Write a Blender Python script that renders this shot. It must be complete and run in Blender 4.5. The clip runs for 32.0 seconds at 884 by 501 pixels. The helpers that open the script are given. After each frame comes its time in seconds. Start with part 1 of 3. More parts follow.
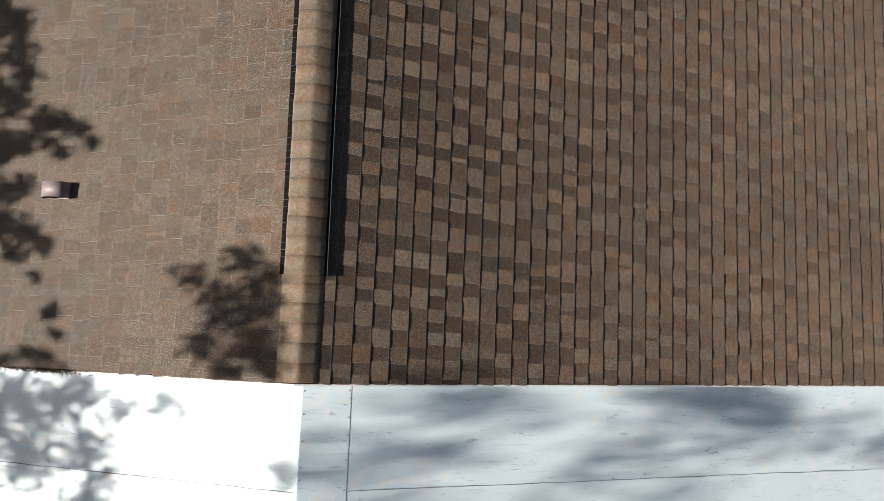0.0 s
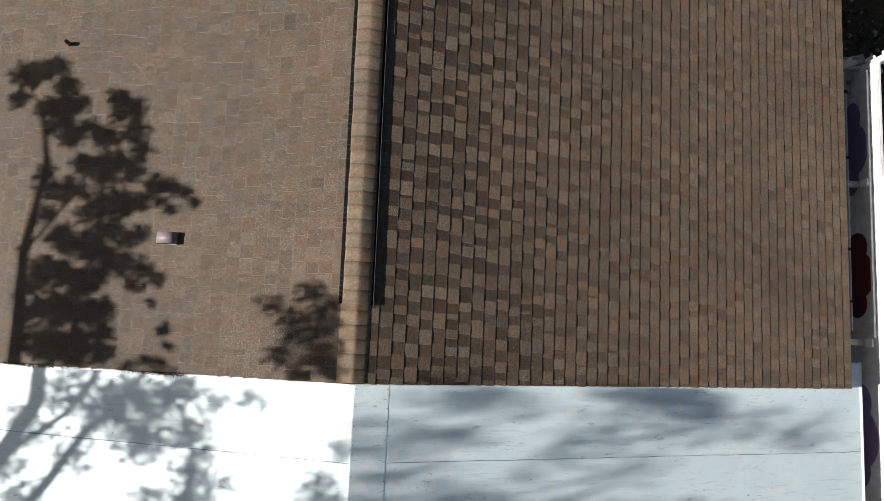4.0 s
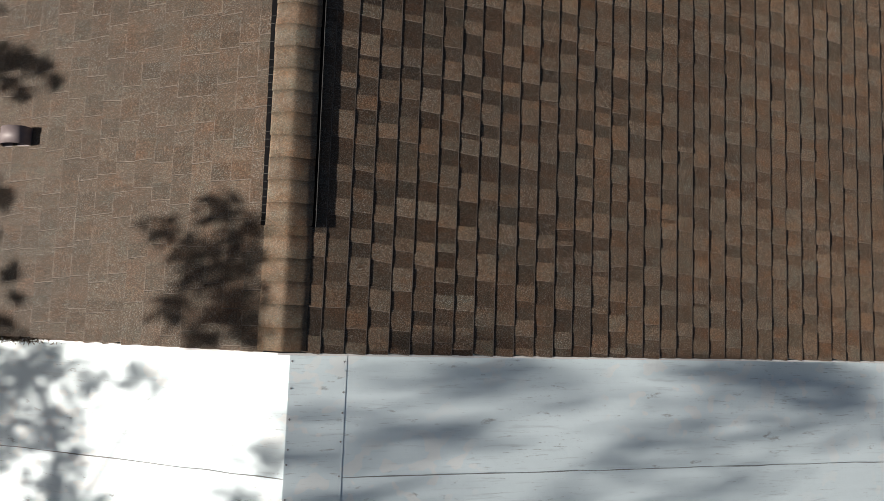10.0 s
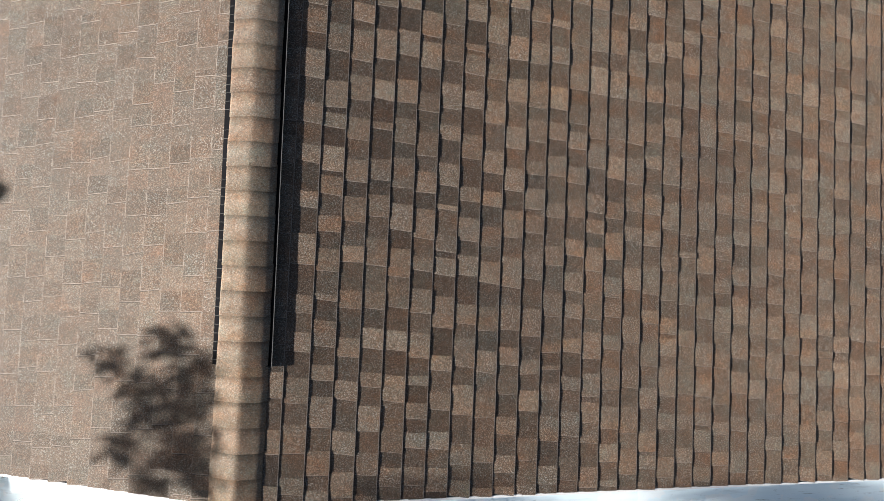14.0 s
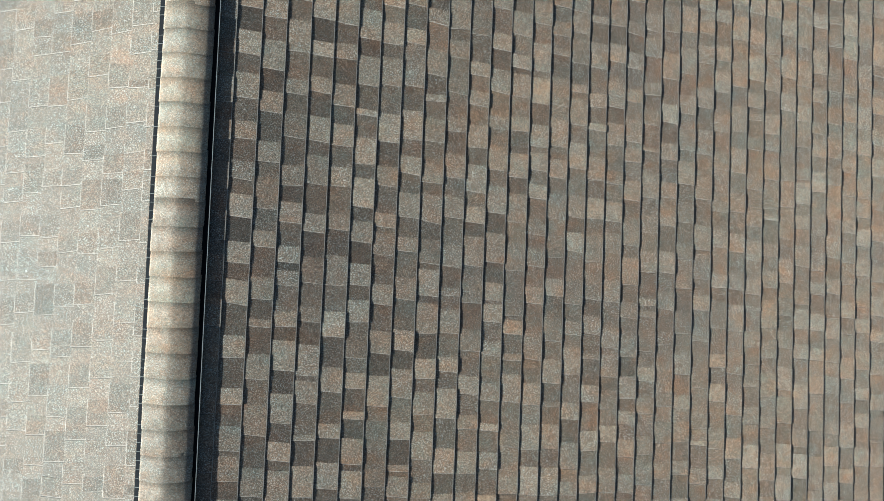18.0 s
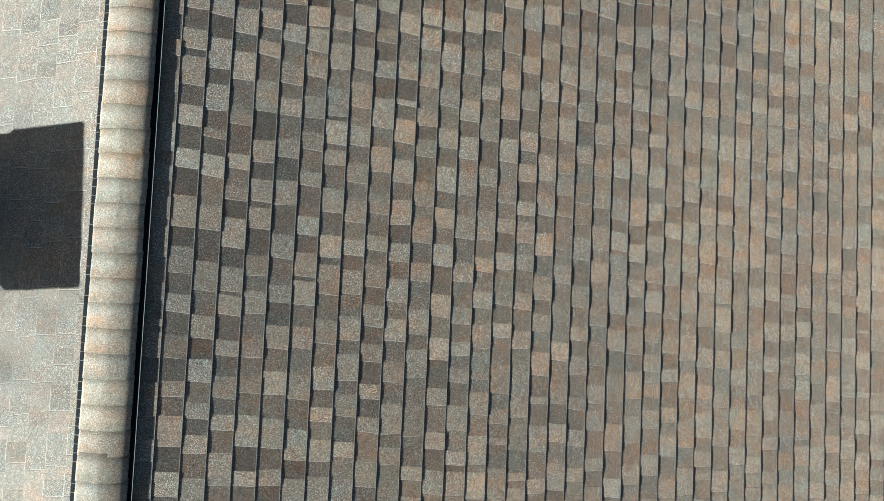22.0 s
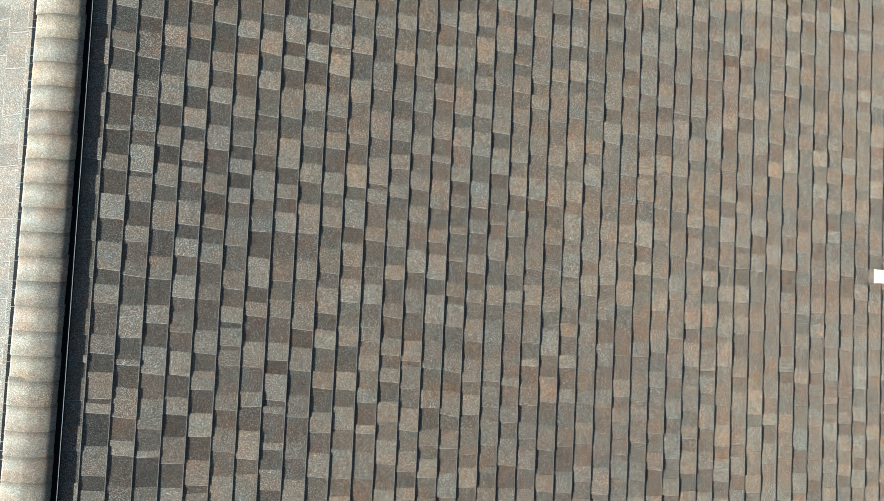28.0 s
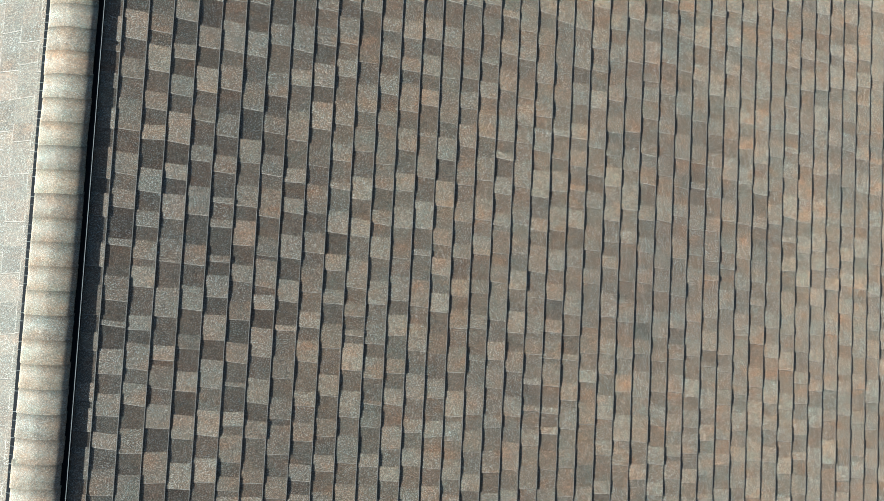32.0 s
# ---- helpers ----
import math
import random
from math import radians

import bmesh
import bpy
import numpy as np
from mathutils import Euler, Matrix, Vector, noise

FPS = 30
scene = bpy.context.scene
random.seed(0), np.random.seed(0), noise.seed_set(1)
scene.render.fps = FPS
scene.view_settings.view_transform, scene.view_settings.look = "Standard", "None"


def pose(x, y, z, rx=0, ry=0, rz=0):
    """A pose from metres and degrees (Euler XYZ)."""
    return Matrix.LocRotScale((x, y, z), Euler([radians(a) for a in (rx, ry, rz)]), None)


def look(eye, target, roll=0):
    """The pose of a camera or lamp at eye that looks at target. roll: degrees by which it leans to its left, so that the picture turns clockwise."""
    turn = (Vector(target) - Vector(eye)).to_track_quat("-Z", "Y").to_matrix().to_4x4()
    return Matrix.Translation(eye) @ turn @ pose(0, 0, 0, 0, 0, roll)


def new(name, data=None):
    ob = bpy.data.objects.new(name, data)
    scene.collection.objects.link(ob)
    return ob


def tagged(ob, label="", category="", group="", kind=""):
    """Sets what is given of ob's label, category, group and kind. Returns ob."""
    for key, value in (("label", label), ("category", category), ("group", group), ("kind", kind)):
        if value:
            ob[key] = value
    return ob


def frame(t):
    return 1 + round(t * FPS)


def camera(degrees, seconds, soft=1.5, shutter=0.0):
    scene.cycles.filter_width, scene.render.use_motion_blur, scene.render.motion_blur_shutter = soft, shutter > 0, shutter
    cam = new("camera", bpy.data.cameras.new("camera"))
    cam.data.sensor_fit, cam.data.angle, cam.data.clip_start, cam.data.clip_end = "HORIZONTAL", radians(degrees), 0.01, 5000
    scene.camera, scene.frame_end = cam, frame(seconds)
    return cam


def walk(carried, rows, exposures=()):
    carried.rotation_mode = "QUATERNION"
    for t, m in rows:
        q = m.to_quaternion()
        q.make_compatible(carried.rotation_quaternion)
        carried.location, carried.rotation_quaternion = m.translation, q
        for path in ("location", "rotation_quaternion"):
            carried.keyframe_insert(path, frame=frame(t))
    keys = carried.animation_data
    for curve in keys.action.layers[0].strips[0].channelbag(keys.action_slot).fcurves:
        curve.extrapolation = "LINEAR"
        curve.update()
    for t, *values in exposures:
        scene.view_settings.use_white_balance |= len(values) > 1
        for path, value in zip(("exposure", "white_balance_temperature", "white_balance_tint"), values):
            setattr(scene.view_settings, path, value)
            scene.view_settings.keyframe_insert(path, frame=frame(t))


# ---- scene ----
cam = camera(70.02, 32.0, soft=0.45)
# seconds, x, y, z, rx, ry, rz
PATH = [
    (0.0, 0.6745, 0.5267, 8.6512, 5.759, -4.490, 2.224),
    (0.5, 0.6747, 0.5926, 8.7998, 5.186, -4.294, 2.308),
    (1.0, 0.5755, 0.6185, 9.0977, 5.226, -4.675, 2.316),
    (1.5, 0.4956, 0.6676, 9.4161, 5.039, -4.868, 2.287),
    (2.0, 0.3909, 0.7198, 9.7100, 4.861, -5.147, 2.409),
    (2.5, 0.3237, 0.7782, 9.9852, 4.588, -5.239, 2.520),
    (4.5, 0.2593, 0.4870, 10.3836, 6.443, -5.682, 2.556),
    (5.0, 0.2649, 0.2626, 10.3495, 5.589, -5.693, 2.142),
    (5.5, 0.2796, 0.1689, 10.3495, 4.673, -5.703, 2.025),
    (6.0, 0.3259, 0.1499, 10.3623, 4.593, -5.715, 1.990),
    (6.5, 0.3803, 0.1164, 10.3277, 4.862, -5.576, 2.003),
    (7.0, 0.5021, 0.1196, 9.9069, 5.234, -4.864, 1.951),
    (7.5, 0.5849, 0.1776, 9.5027, 5.095, -4.294, 1.862),
    (8.0, 0.6657, 0.2126, 9.1115, 5.020, -3.620, 1.952),
    (8.5, 0.7459, 0.2109, 8.7590, 5.201, -2.896, 2.030),
    (9.0, 0.8036, 0.2300, 8.4297, 5.261, -2.278, 2.023),
    (9.5, 0.8538, 0.2658, 8.1529, 5.211, -1.783, 2.027),
    (10.0, 0.8893, 0.3343, 7.9272, 4.817, -1.516, 2.072),
    (10.5, 0.9656, 0.3995, 7.7117, 4.322, -0.907, 2.133),
    (11.0, 1.0158, 0.4599, 7.6310, 3.588, -0.127, 2.332),
    (11.5, 1.0114, 0.4922, 7.6383, 3.281, 0.201, 2.361),
    (12.0, 1.0081, 0.5240, 7.6315, 3.130, 0.205, 2.427),
    (12.5, 1.0172, 0.6154, 7.6133, 3.128, -0.078, 2.386),
    (13.0, 1.0334, 0.7754, 7.5985, 3.202, -0.435, 2.353),
    (13.5, 1.1017, 1.0063, 7.6087, 3.146, 0.021, 2.347),
    (14.0, 1.1518, 1.2956, 7.6117, 3.101, 0.208, 2.312),
    (14.5, 1.2003, 1.6036, 7.6091, 3.250, 0.146, 2.253),
    (16.5, 1.3340, 2.8933, 7.5914, 3.385, -0.255, 2.061),
    (17.0, 1.3963, 3.2394, 7.5944, 3.374, -0.183, 2.101),
    (17.5, 1.4413, 3.6101, 7.6049, 2.941, -0.470, 2.177),
    (18.0, 1.4838, 3.9786, 7.6115, 2.585, -0.484, 2.267),
    (18.5, 1.4986, 4.3365, 7.6062, 2.480, -0.590, 2.351),
    (19.0, 1.4978, 4.6948, 7.6006, 2.584, -0.739, 2.385),
    (19.5, 1.5372, 5.0653, 7.6036, 2.786, -0.529, 2.410),
    (20.0, 1.5756, 5.4083, 7.6019, 2.860, -0.514, 2.448),
    (20.5, 1.6406, 5.7311, 7.6053, 2.860, -0.374, 2.455),
    (21.0, 1.6902, 6.0059, 7.6100, 2.856, -0.336, 2.524),
    (21.5, 1.7476, 6.2856, 7.6133, 2.955, -0.379, 2.542),
    (22.0, 1.8266, 6.5523, 7.6225, 3.033, -0.414, 2.544),
    (22.5, 1.9117, 6.8351, 7.6259, 3.078, -0.378, 2.566),
    (23.0, 1.9889, 7.1178, 7.6281, 3.100, -0.293, 2.581),
    (23.5, 2.0271, 7.3874, 7.6396, 3.233, -0.168, 2.576),
    (24.0, 2.0162, 7.6029, 7.6485, 3.285, -0.076, 2.602),
    (24.5, 2.0392, 7.8294, 7.6452, 3.357, -0.207, 2.559),
    (25.0, 2.1144, 8.0896, 7.6521, 3.373, -0.085, 2.641),
    (25.5, 2.2045, 8.3989, 7.6641, 3.303, 0.212, 2.501),
    (27.5, 2.2843, 9.4107, 7.6715, 2.662, -0.223, 2.565),
    (28.0, 2.2912, 9.7685, 7.6792, 2.628, -0.222, 2.634),
    (28.5, 2.2908, 10.1940, 7.6794, 2.707, -0.341, 2.635),
    (29.0, 2.2736, 10.6438, 7.6833, 2.776, -0.512, 2.642),
    (29.5, 2.2639, 11.0961, 7.6916, 2.907, -0.555, 2.634),
    (30.0, 2.2550, 11.5333, 7.7068, 3.032, -0.567, 2.710),
    (30.5, 2.2518, 11.9638, 7.7187, 3.002, -0.520, 2.781),
    (31.0, 2.2549, 12.3753, 7.7284, 2.886, -0.370, 2.799),
    (31.5, 2.2539, 12.8045, 7.7341, 2.826, -0.294, 2.853),
    (32.0, 2.2515, 13.2523, 7.7312, 2.811, -0.326, 2.890),
]
EXPOSURES = [(0.0, 0.93, 6320, 10), (2.5, 0.88, 6270, 9), (5.0, 0.53, 6070, 7), (8.0, 0.30, 6270, 8), (9.0, 0.28, 6370, 9), (10.0, 0.46, 6420, 10), (13.0, 0.99, 6370, 12), (14.0, 1.53, 6020, 9), (14.5, 1.70, 5780, 6), (16.5, 2.03, 5170, -5), (20.0, 2.18, 5140, -9), (25.0, 2.33, 5190, -8), (32.0, 2.29, 5140, -9)]
walk(cam, [(t, pose(x, y, z, rx, ry, rz)) for t, x, y, z, rx, ry, rz in PATH], EXPOSURES)

# ---- world, sun and exposure ----
SUN_E, SUN_A = radians(28.5), radians(3.5)
SUN_DIR = Vector((math.cos(SUN_E) * math.cos(SUN_A), math.cos(SUN_E) * math.sin(SUN_A), -math.sin(SUN_E)))
world = bpy.data.worlds.new("sky")
scene.world = world
world.use_nodes = True
_nt = world.node_tree
_sky = _nt.nodes.new("ShaderNodeTexSky")
_sky.sky_type, _sky.sun_disc = "NISHITA", False
_sky.sun_elevation, _sky.sun_rotation = SUN_E, radians(-90.0) - SUN_A
_sky.dust_density, _sky.ozone_density = 3.0, 0.4
_nt.links.new(_sky.outputs[0], _nt.nodes["Background"].inputs[0])
_nt.nodes["Background"].inputs[1].default_value = 0.025
sun = new("sun", bpy.data.lights.new("sun", "SUN"))
sun.data.energy, sun.data.angle, sun.data.color = 5.0, radians(0.53), (1.0, 0.905, 0.80)
sun.matrix_world = look(-SUN_DIR * 60, (0, 0, 0))

# ---- plan (metres; the ridge runs along y at x = 0, the gable end is y = 0) ----
RZ = 4.0            # ridge height
PITCH = radians(14.36)
TP, CP, SP = math.tan(PITCH), math.cos(PITCH), math.sin(PITCH)
EXPO = 0.143        # shingle exposure
S0 = 0.25           # slope distance of the first full course line
N_EAVE = 46
S_EAVE = S0 + EXPO * N_EAVE - 0.045
X_EAVE = S_EAVE * CP
Y_END = 19.0
WDROP = 0.15        # the white roof lies this much lower
XW = 6.91           # its eave


# ---- materials ----
def material(name, rough=0.8, metal=0.0):
    m = bpy.data.materials.new(name)
    m.use_nodes = True
    nt = m.node_tree
    b = nt.nodes["Principled BSDF"]
    b.inputs["Roughness"].default_value, b.inputs["Metallic"].default_value = rough, metal
    return m, nt, b


def noise_tex(nt, scale, detail=3.0, rough=0.6, coord=None, stretch=None):
    n = nt.nodes.new("ShaderNodeTexNoise")
    n.inputs["Scale"].default_value, n.inputs["Detail"].default_value, n.inputs["Roughness"].default_value = scale, detail, rough
    if coord is None:
        coord = nt.nodes.new("ShaderNodeNewGeometry").outputs["Position"]
    if stretch:
        mp = nt.nodes.new("ShaderNodeMapping")
        mp.inputs["Scale"].default_value = stretch
        nt.links.new(coord, mp.inputs["Vector"])
        coord = mp.outputs[0]
    nt.links.new(coord, n.inputs["Vector"])
    return n.outputs["Fac"]


def ramp(nt, fac, stops, interp="LINEAR"):
    r = nt.nodes.new("ShaderNodeValToRGB")
    r.color_ramp.interpolation = interp
    el = r.color_ramp.elements
    while len(el) < len(stops):
        el.new(0.5)
    for e, (p, c) in zip(el, stops):
        e.position = p
        e.color = (*c, 1) if len(c) == 3 else c
    nt.links.new(fac, r.inputs[0])
    return r.outputs[0]


def math_node(nt, op, a, b):
    n = nt.nodes.new("ShaderNodeMath")
    n.operation = op
    for i, v in enumerate((a, b)):
        if isinstance(v, (int, float)):
            n.inputs[i].default_value = v
        else:
            nt.links.new(v, n.inputs[i])
    return n.outputs[0]


def mix(nt, kind, fac, a, b):
    n = nt.nodes.new("ShaderNodeMixRGB")
    n.blend_type = kind
    for i, v in enumerate((fac, a, b)):
        if isinstance(v, (int, float)):
            n.inputs[i].default_value = v
        elif isinstance(v, tuple):
            n.inputs[i].default_value = (*v, 1)
        else:
            nt.links.new(v, n.inputs[i])
    return n.outputs[0]


def bump(nt, b, height, strength, distance):
    n = nt.nodes.new("ShaderNodeBump")
    n.inputs["Strength"].default_value, n.inputs["Distance"].default_value = strength, distance
    nt.links.new(height, n.inputs["Height"])
    nt.links.new(n.outputs[0], b.inputs["Normal"])


def grey(v):
    return (v, v, v)


def shingle_material(name, stops, dark, curl=(0.0, 0.0), band=False, speck=1.0):
    """Mineral granules: one colour blend a tab, rust and grey drifting through it, speckled grain by grain."""
    m, nt, b = material(name, 0.75)
    b.inputs["Specular IOR Level"].default_value = 0.46
    b.inputs["Specular Tint"].default_value = (1.0, 0.93, 0.84, 1.0)
    b.inputs["Diffuse Roughness"].default_value = 0.75
    info = nt.nodes.new("ShaderNodeObjectInfo").outputs["Random"]
    geo = nt.nodes.new("ShaderNodeNewGeometry")
    rnd = math_node(nt, "FRACT", math_node(nt, "ADD", info, geo.outputs["Random Per Island"]), 0.0)
    base = ramp(nt, rnd, stops, "LINEAR")
    rnd2 = math_node(nt, "FRACT", math_node(nt, "MULTIPLY", rnd, 37.7), 0.0)
    base = mix(nt, "MULTIPLY", 1.0, base, ramp(nt, rnd2, [(0.0, (0.975 * dark, 0.842 * dark, 0.745 * dark)), (1.0, (1.325 * dark, 1.148 * dark, 1.015 * dark))]))
    big = noise_tex(nt, 0.9, 3.0)
    base = mix(nt, "MULTIPLY", 1.0, base, ramp(nt, big, [(0.3, (0.80, 0.80, 0.83)), (0.7, (1.15, 1.14, 1.10))]))
    hue = noise_tex(nt, 13.0, 3.0, 0.6)
    base = mix(nt, "MULTIPLY", 1.0, base, ramp(nt, hue, [(0.30, (1.07, 0.99, 0.91)), (0.43, (1.02, 1.0, 0.96)), (0.54, (0.98, 1.0, 0.99)), (0.70, (0.91, 1.01, 1.0))]))
    patch = noise_tex(nt, 26.0, 4.0, 0.65)
    base = mix(nt, "MULTIPLY", 1.0, base, ramp(nt, patch, [(0.34, (0.80, 0.77, 0.75)), (0.66, (1.17, 1.15, 1.12))]))
    mottle = noise_tex(nt, 74.0, 2.0, 0.6)
    base = mix(nt, "MULTIPLY", speck, base, ramp(nt, mottle, [(0.36, grey(0.78)), (0.5, grey(0.98)), (0.64, grey(1.24))]))
    grain = noise_tex(nt, 165.0, 2.0, 0.75)
    clump = ramp(nt, noise_tex(nt, 34.0, 3.0, 0.6), [(0.36, grey(0.55)), (0.62, grey(0.92))])
    specks = ramp(nt, grain, [(0.34, grey(0.24)), (0.46, grey(0.74)), (0.54, grey(1.04)), (0.62, grey(1.6))])
    base = mix(nt, "MULTIPLY", math_node(nt, "MULTIPLY", clump, speck), base, specks)
    # pale granules, many on some tabs and few on others
    rnd4 = math_node(nt, "FRACT", math_node(nt, "MULTIPLY", rnd, 53.9), 0.0)
    share = math_node(nt, "ADD", math_node(nt, "MULTIPLY", rnd4, 0.60), 0.40)
    pale = ramp(nt, grain, [(0.545, grey(0.0)), (0.64, grey(1.0))])
    pale = math_node(nt, "MULTIPLY", math_node(nt, "MULTIPLY", pale, share), math_node(nt, "MULTIPLY", clump, speck))
    base = mix(nt, "MIX", pale, base, (0.40, 0.375, 0.345))
    # rust-brown and slate granules blend across a tab in soft drifts
    drift = noise_tex(nt, 5.5, 3.0, 0.55, None, (1.0, 1.6, 1.0))
    base = mix(nt, "MULTIPLY", 0.95, base, ramp(nt, drift, [(0.32, (1.12, 0.97, 0.84)), (0.45, (1.0, 0.99, 0.97)), (0.56, (0.97, 1.0, 1.0)), (0.68, (0.90, 1.0, 1.03))]))
    tint = noise_tex(nt, 120.0, 1.0, 0.5)
    base = mix(nt, "MULTIPLY", 1.0, base, ramp(nt, tint, [(0.36, (1.10, 0.985, 0.90)), (0.5, (1.0, 1.0, 1.0)), (0.64, (0.90, 1.0, 1.05))]))
    nt.links.new(base, b.inputs["Base Color"])
    height = math_node(nt, "MULTIPLY", grain, 0.0013)
    if curl != (0.0, 0.0):
        # each tab is cupped a little, most near the ridge: its lower edge stands up or lies down
        rnd3 = math_node(nt, "FRACT", math_node(nt, "MULTIPLY", rnd, 91.3), 0.0)
        tilt = math_node(nt, "ADD", math_node(nt, "MULTIPLY", rnd3, curl[1] - curl[0]), curl[0])
        sep = nt.nodes.new("ShaderNodeSeparateXYZ")
        nt.links.new(geo.outputs["Position"], sep.inputs[0])
        down = math_node(nt, "ABSOLUTE", sep.outputs[0], 0.0)
        # the slope of the cup eases towards the eave
        worn = math_node(nt, "ADD", math_node(nt, "MULTIPLY", math_node(nt, "ARCTANGENT", math_node(nt, "DIVIDE", down, 2.2), 0.0), 2.75), math_node(nt, "MULTIPLY", down, 0.08))
        height = math_node(nt, "ADD", height, math_node(nt, "MULTIPLY", worn, tilt))
    if band:
        # each cap piece darkens towards its lap
        oc = nt.nodes.new("ShaderNodeTexCoord")
        sep = nt.nodes.new("ShaderNodeSeparateXYZ")
        nt.links.new(oc.outputs["Object"], sep.inputs[0])
        wob = math_node(nt, "ADD", math_node(nt, "MULTIPLY", sep.outputs[1], 1.0 / EXPO), math_node(nt, "MULTIPLY", math_node(nt, "SUBTRACT", patch, 0.5), 0.35))
        base = mix(nt, "MULTIPLY", 1.0, base, ramp(nt, wob, [(0.0, grey(1.06)), (0.80, grey(1.0)), (0.93, grey(0.80)), (1.0, grey(0.70))]))
        nt.links.new(base, b.inputs["Base Color"])
    bump(nt, b, height, 1.0, 1.0)
    return m


BLEND = [(0.0, (0.205, 0.152, 0.118)), (0.16, (0.186, 0.148, 0.122)), (0.30, (0.186, 0.160, 0.138)), (0.45, (0.172, 0.146, 0.126)),
         (0.58, (0.208, 0.158, 0.124)), (0.70, (0.180, 0.158, 0.138)), (0.82, (0.190, 0.144, 0.114)), (0.92, (0.212, 0.178, 0.148)), (1.0, (0.164, 0.134, 0.114))]
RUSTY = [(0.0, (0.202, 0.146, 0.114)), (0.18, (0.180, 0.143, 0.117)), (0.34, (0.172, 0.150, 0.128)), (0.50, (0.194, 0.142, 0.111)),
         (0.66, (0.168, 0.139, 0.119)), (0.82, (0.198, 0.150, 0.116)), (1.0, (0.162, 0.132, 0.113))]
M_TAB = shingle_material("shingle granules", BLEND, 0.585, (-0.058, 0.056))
# recessed layer: its shadow band is in the colour, a darker granule blend
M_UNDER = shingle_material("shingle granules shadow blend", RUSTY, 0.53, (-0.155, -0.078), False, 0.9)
M_CAP = shingle_material("cap shingle granules", [(0.0, (0.192, 0.160, 0.134)), (0.25, (0.180, 0.164, 0.144)), (0.45, (0.200, 0.168, 0.134)), (0.62, (0.178, 0.165, 0.150)), (0.8, (0.198, 0.172, 0.141)), (1.0, (0.190, 0.154, 0.127))], 1.0, (0.0, 0.0), True, 0.7)


def plain(name, colour, rough=0.6, metal=0.0, var=0.15, scale=8.0, relief=0.0):
    m, nt, b = material(name, rough, metal)
    n = noise_tex(nt, scale, 4.0)
    fine = noise_tex(nt, scale * 14, 2.0)
    c = mix(nt, "MULTIPLY", 1.0, colour, ramp(nt, n, [(0.3, grey(1 - var)), (0.7, grey(1 + var))]))
    c = mix(nt, "MULTIPLY", 1.0, c, ramp(nt, fine, [(0.3, grey(1 - var * 0.6)), (0.7, grey(1 + var * 0.6))]))
    nt.links.new(c, b.inputs["Base Color"])
    if relief:
        bump(nt, b, fine, 0.6, relief)
    return m


M_BLACK = plain("black vent plastic", (0.010, 0.010, 0.011), 1.0)
M_BLACK.node_tree.nodes["Principled BSDF"].inputs["Specular IOR Level"].default_value = 0.02
M_VENTEDGE = plain("pale vent edge", (0.15, 0.145, 0.14), 0.7)
M_RIB = plain("dusty louvre rib", (0.07, 0.068, 0.065), 0.8)
M_WHITEPAINT = plain("white painted metal", (0.80, 0.81, 0.80), 0.45, 0, 0.05, 4)
M_PIPE = plain("mauve grey painted pipe", (0.20, 0.165, 0.17), 0.55, 0, 0.12, 20)
M_RUST = plain("brown pipe", (0.12, 0.07, 0.05), 0.7)
M_TAG = plain("white plastic square", (0.85, 0.84, 0.80), 0.4, 0, 0.04)
M_SCREW = plain("galvanised screw head", (0.35, 0.35, 0.36), 0.4, 0.8)
M_DECK = plain("roof deck felt", (0.03, 0.028, 0.026), 0.95)
M_WALL = plain("house siding paint", (0.35, 0.33, 0.30), 0.7)
M_BRICK = plain("chimney plaster", (0.30, 0.24, 0.20), 0.85, 0, 0.2, 6, 0.004)
M_FENCE = plain("weathered white fence paint", (0.62, 0.63, 0.64), 0.7, 0, 0.15, 9, 0.002)
M_GREYWOOD = plain("weathered grey timber", (0.33, 0.31, 0.29), 0.85, 0, 0.25, 12, 0.003)
M_RED = plain("dark red paint", (0.10, 0.016, 0.02), 0.6, 0, 0.1)
M_PURPLE = plain("purple paint", (0.18, 0.15, 0.30), 0.6, 0, 0.1)
M_BARK = plain("eucalyptus bark", (0.22, 0.17, 0.13), 0.9, 0, 0.25, 5)
M_LEAF = plain("eucalyptus leaves", (0.06, 0.085, 0.035), 0.6, 0, 0.3, 3)
M_SEAM = plain("dark line in the lap", (0.20, 0.21, 0.22), 0.9, 0, 0.3, 40)
# pale colour of bare tab sides and of the highlight painted along butts
M_EDGE = plain("bare edge and painted butt highlight", (0.215, 0.178, 0.147), 0.85, 0, 0.4, 60)
# flat dark strip laid along the y0 side of each raised tab
M_STRIP = plain("dark strip beside a tab", (0.035, 0.028, 0.023), 0.9, 0, 0.4, 50)
M_CONDUIT = plain("grey pipe paint", (0.30, 0.29, 0.28), 0.5, 0, 0.12, 20)
M_STONE = plain("pale stone", (0.42, 0.38, 0.32), 0.9, 0, 0.25, 30)
M_LITTER = plain("dry leaf litter", (0.07, 0.045, 0.025), 0.9, 0, 0.4, 60)


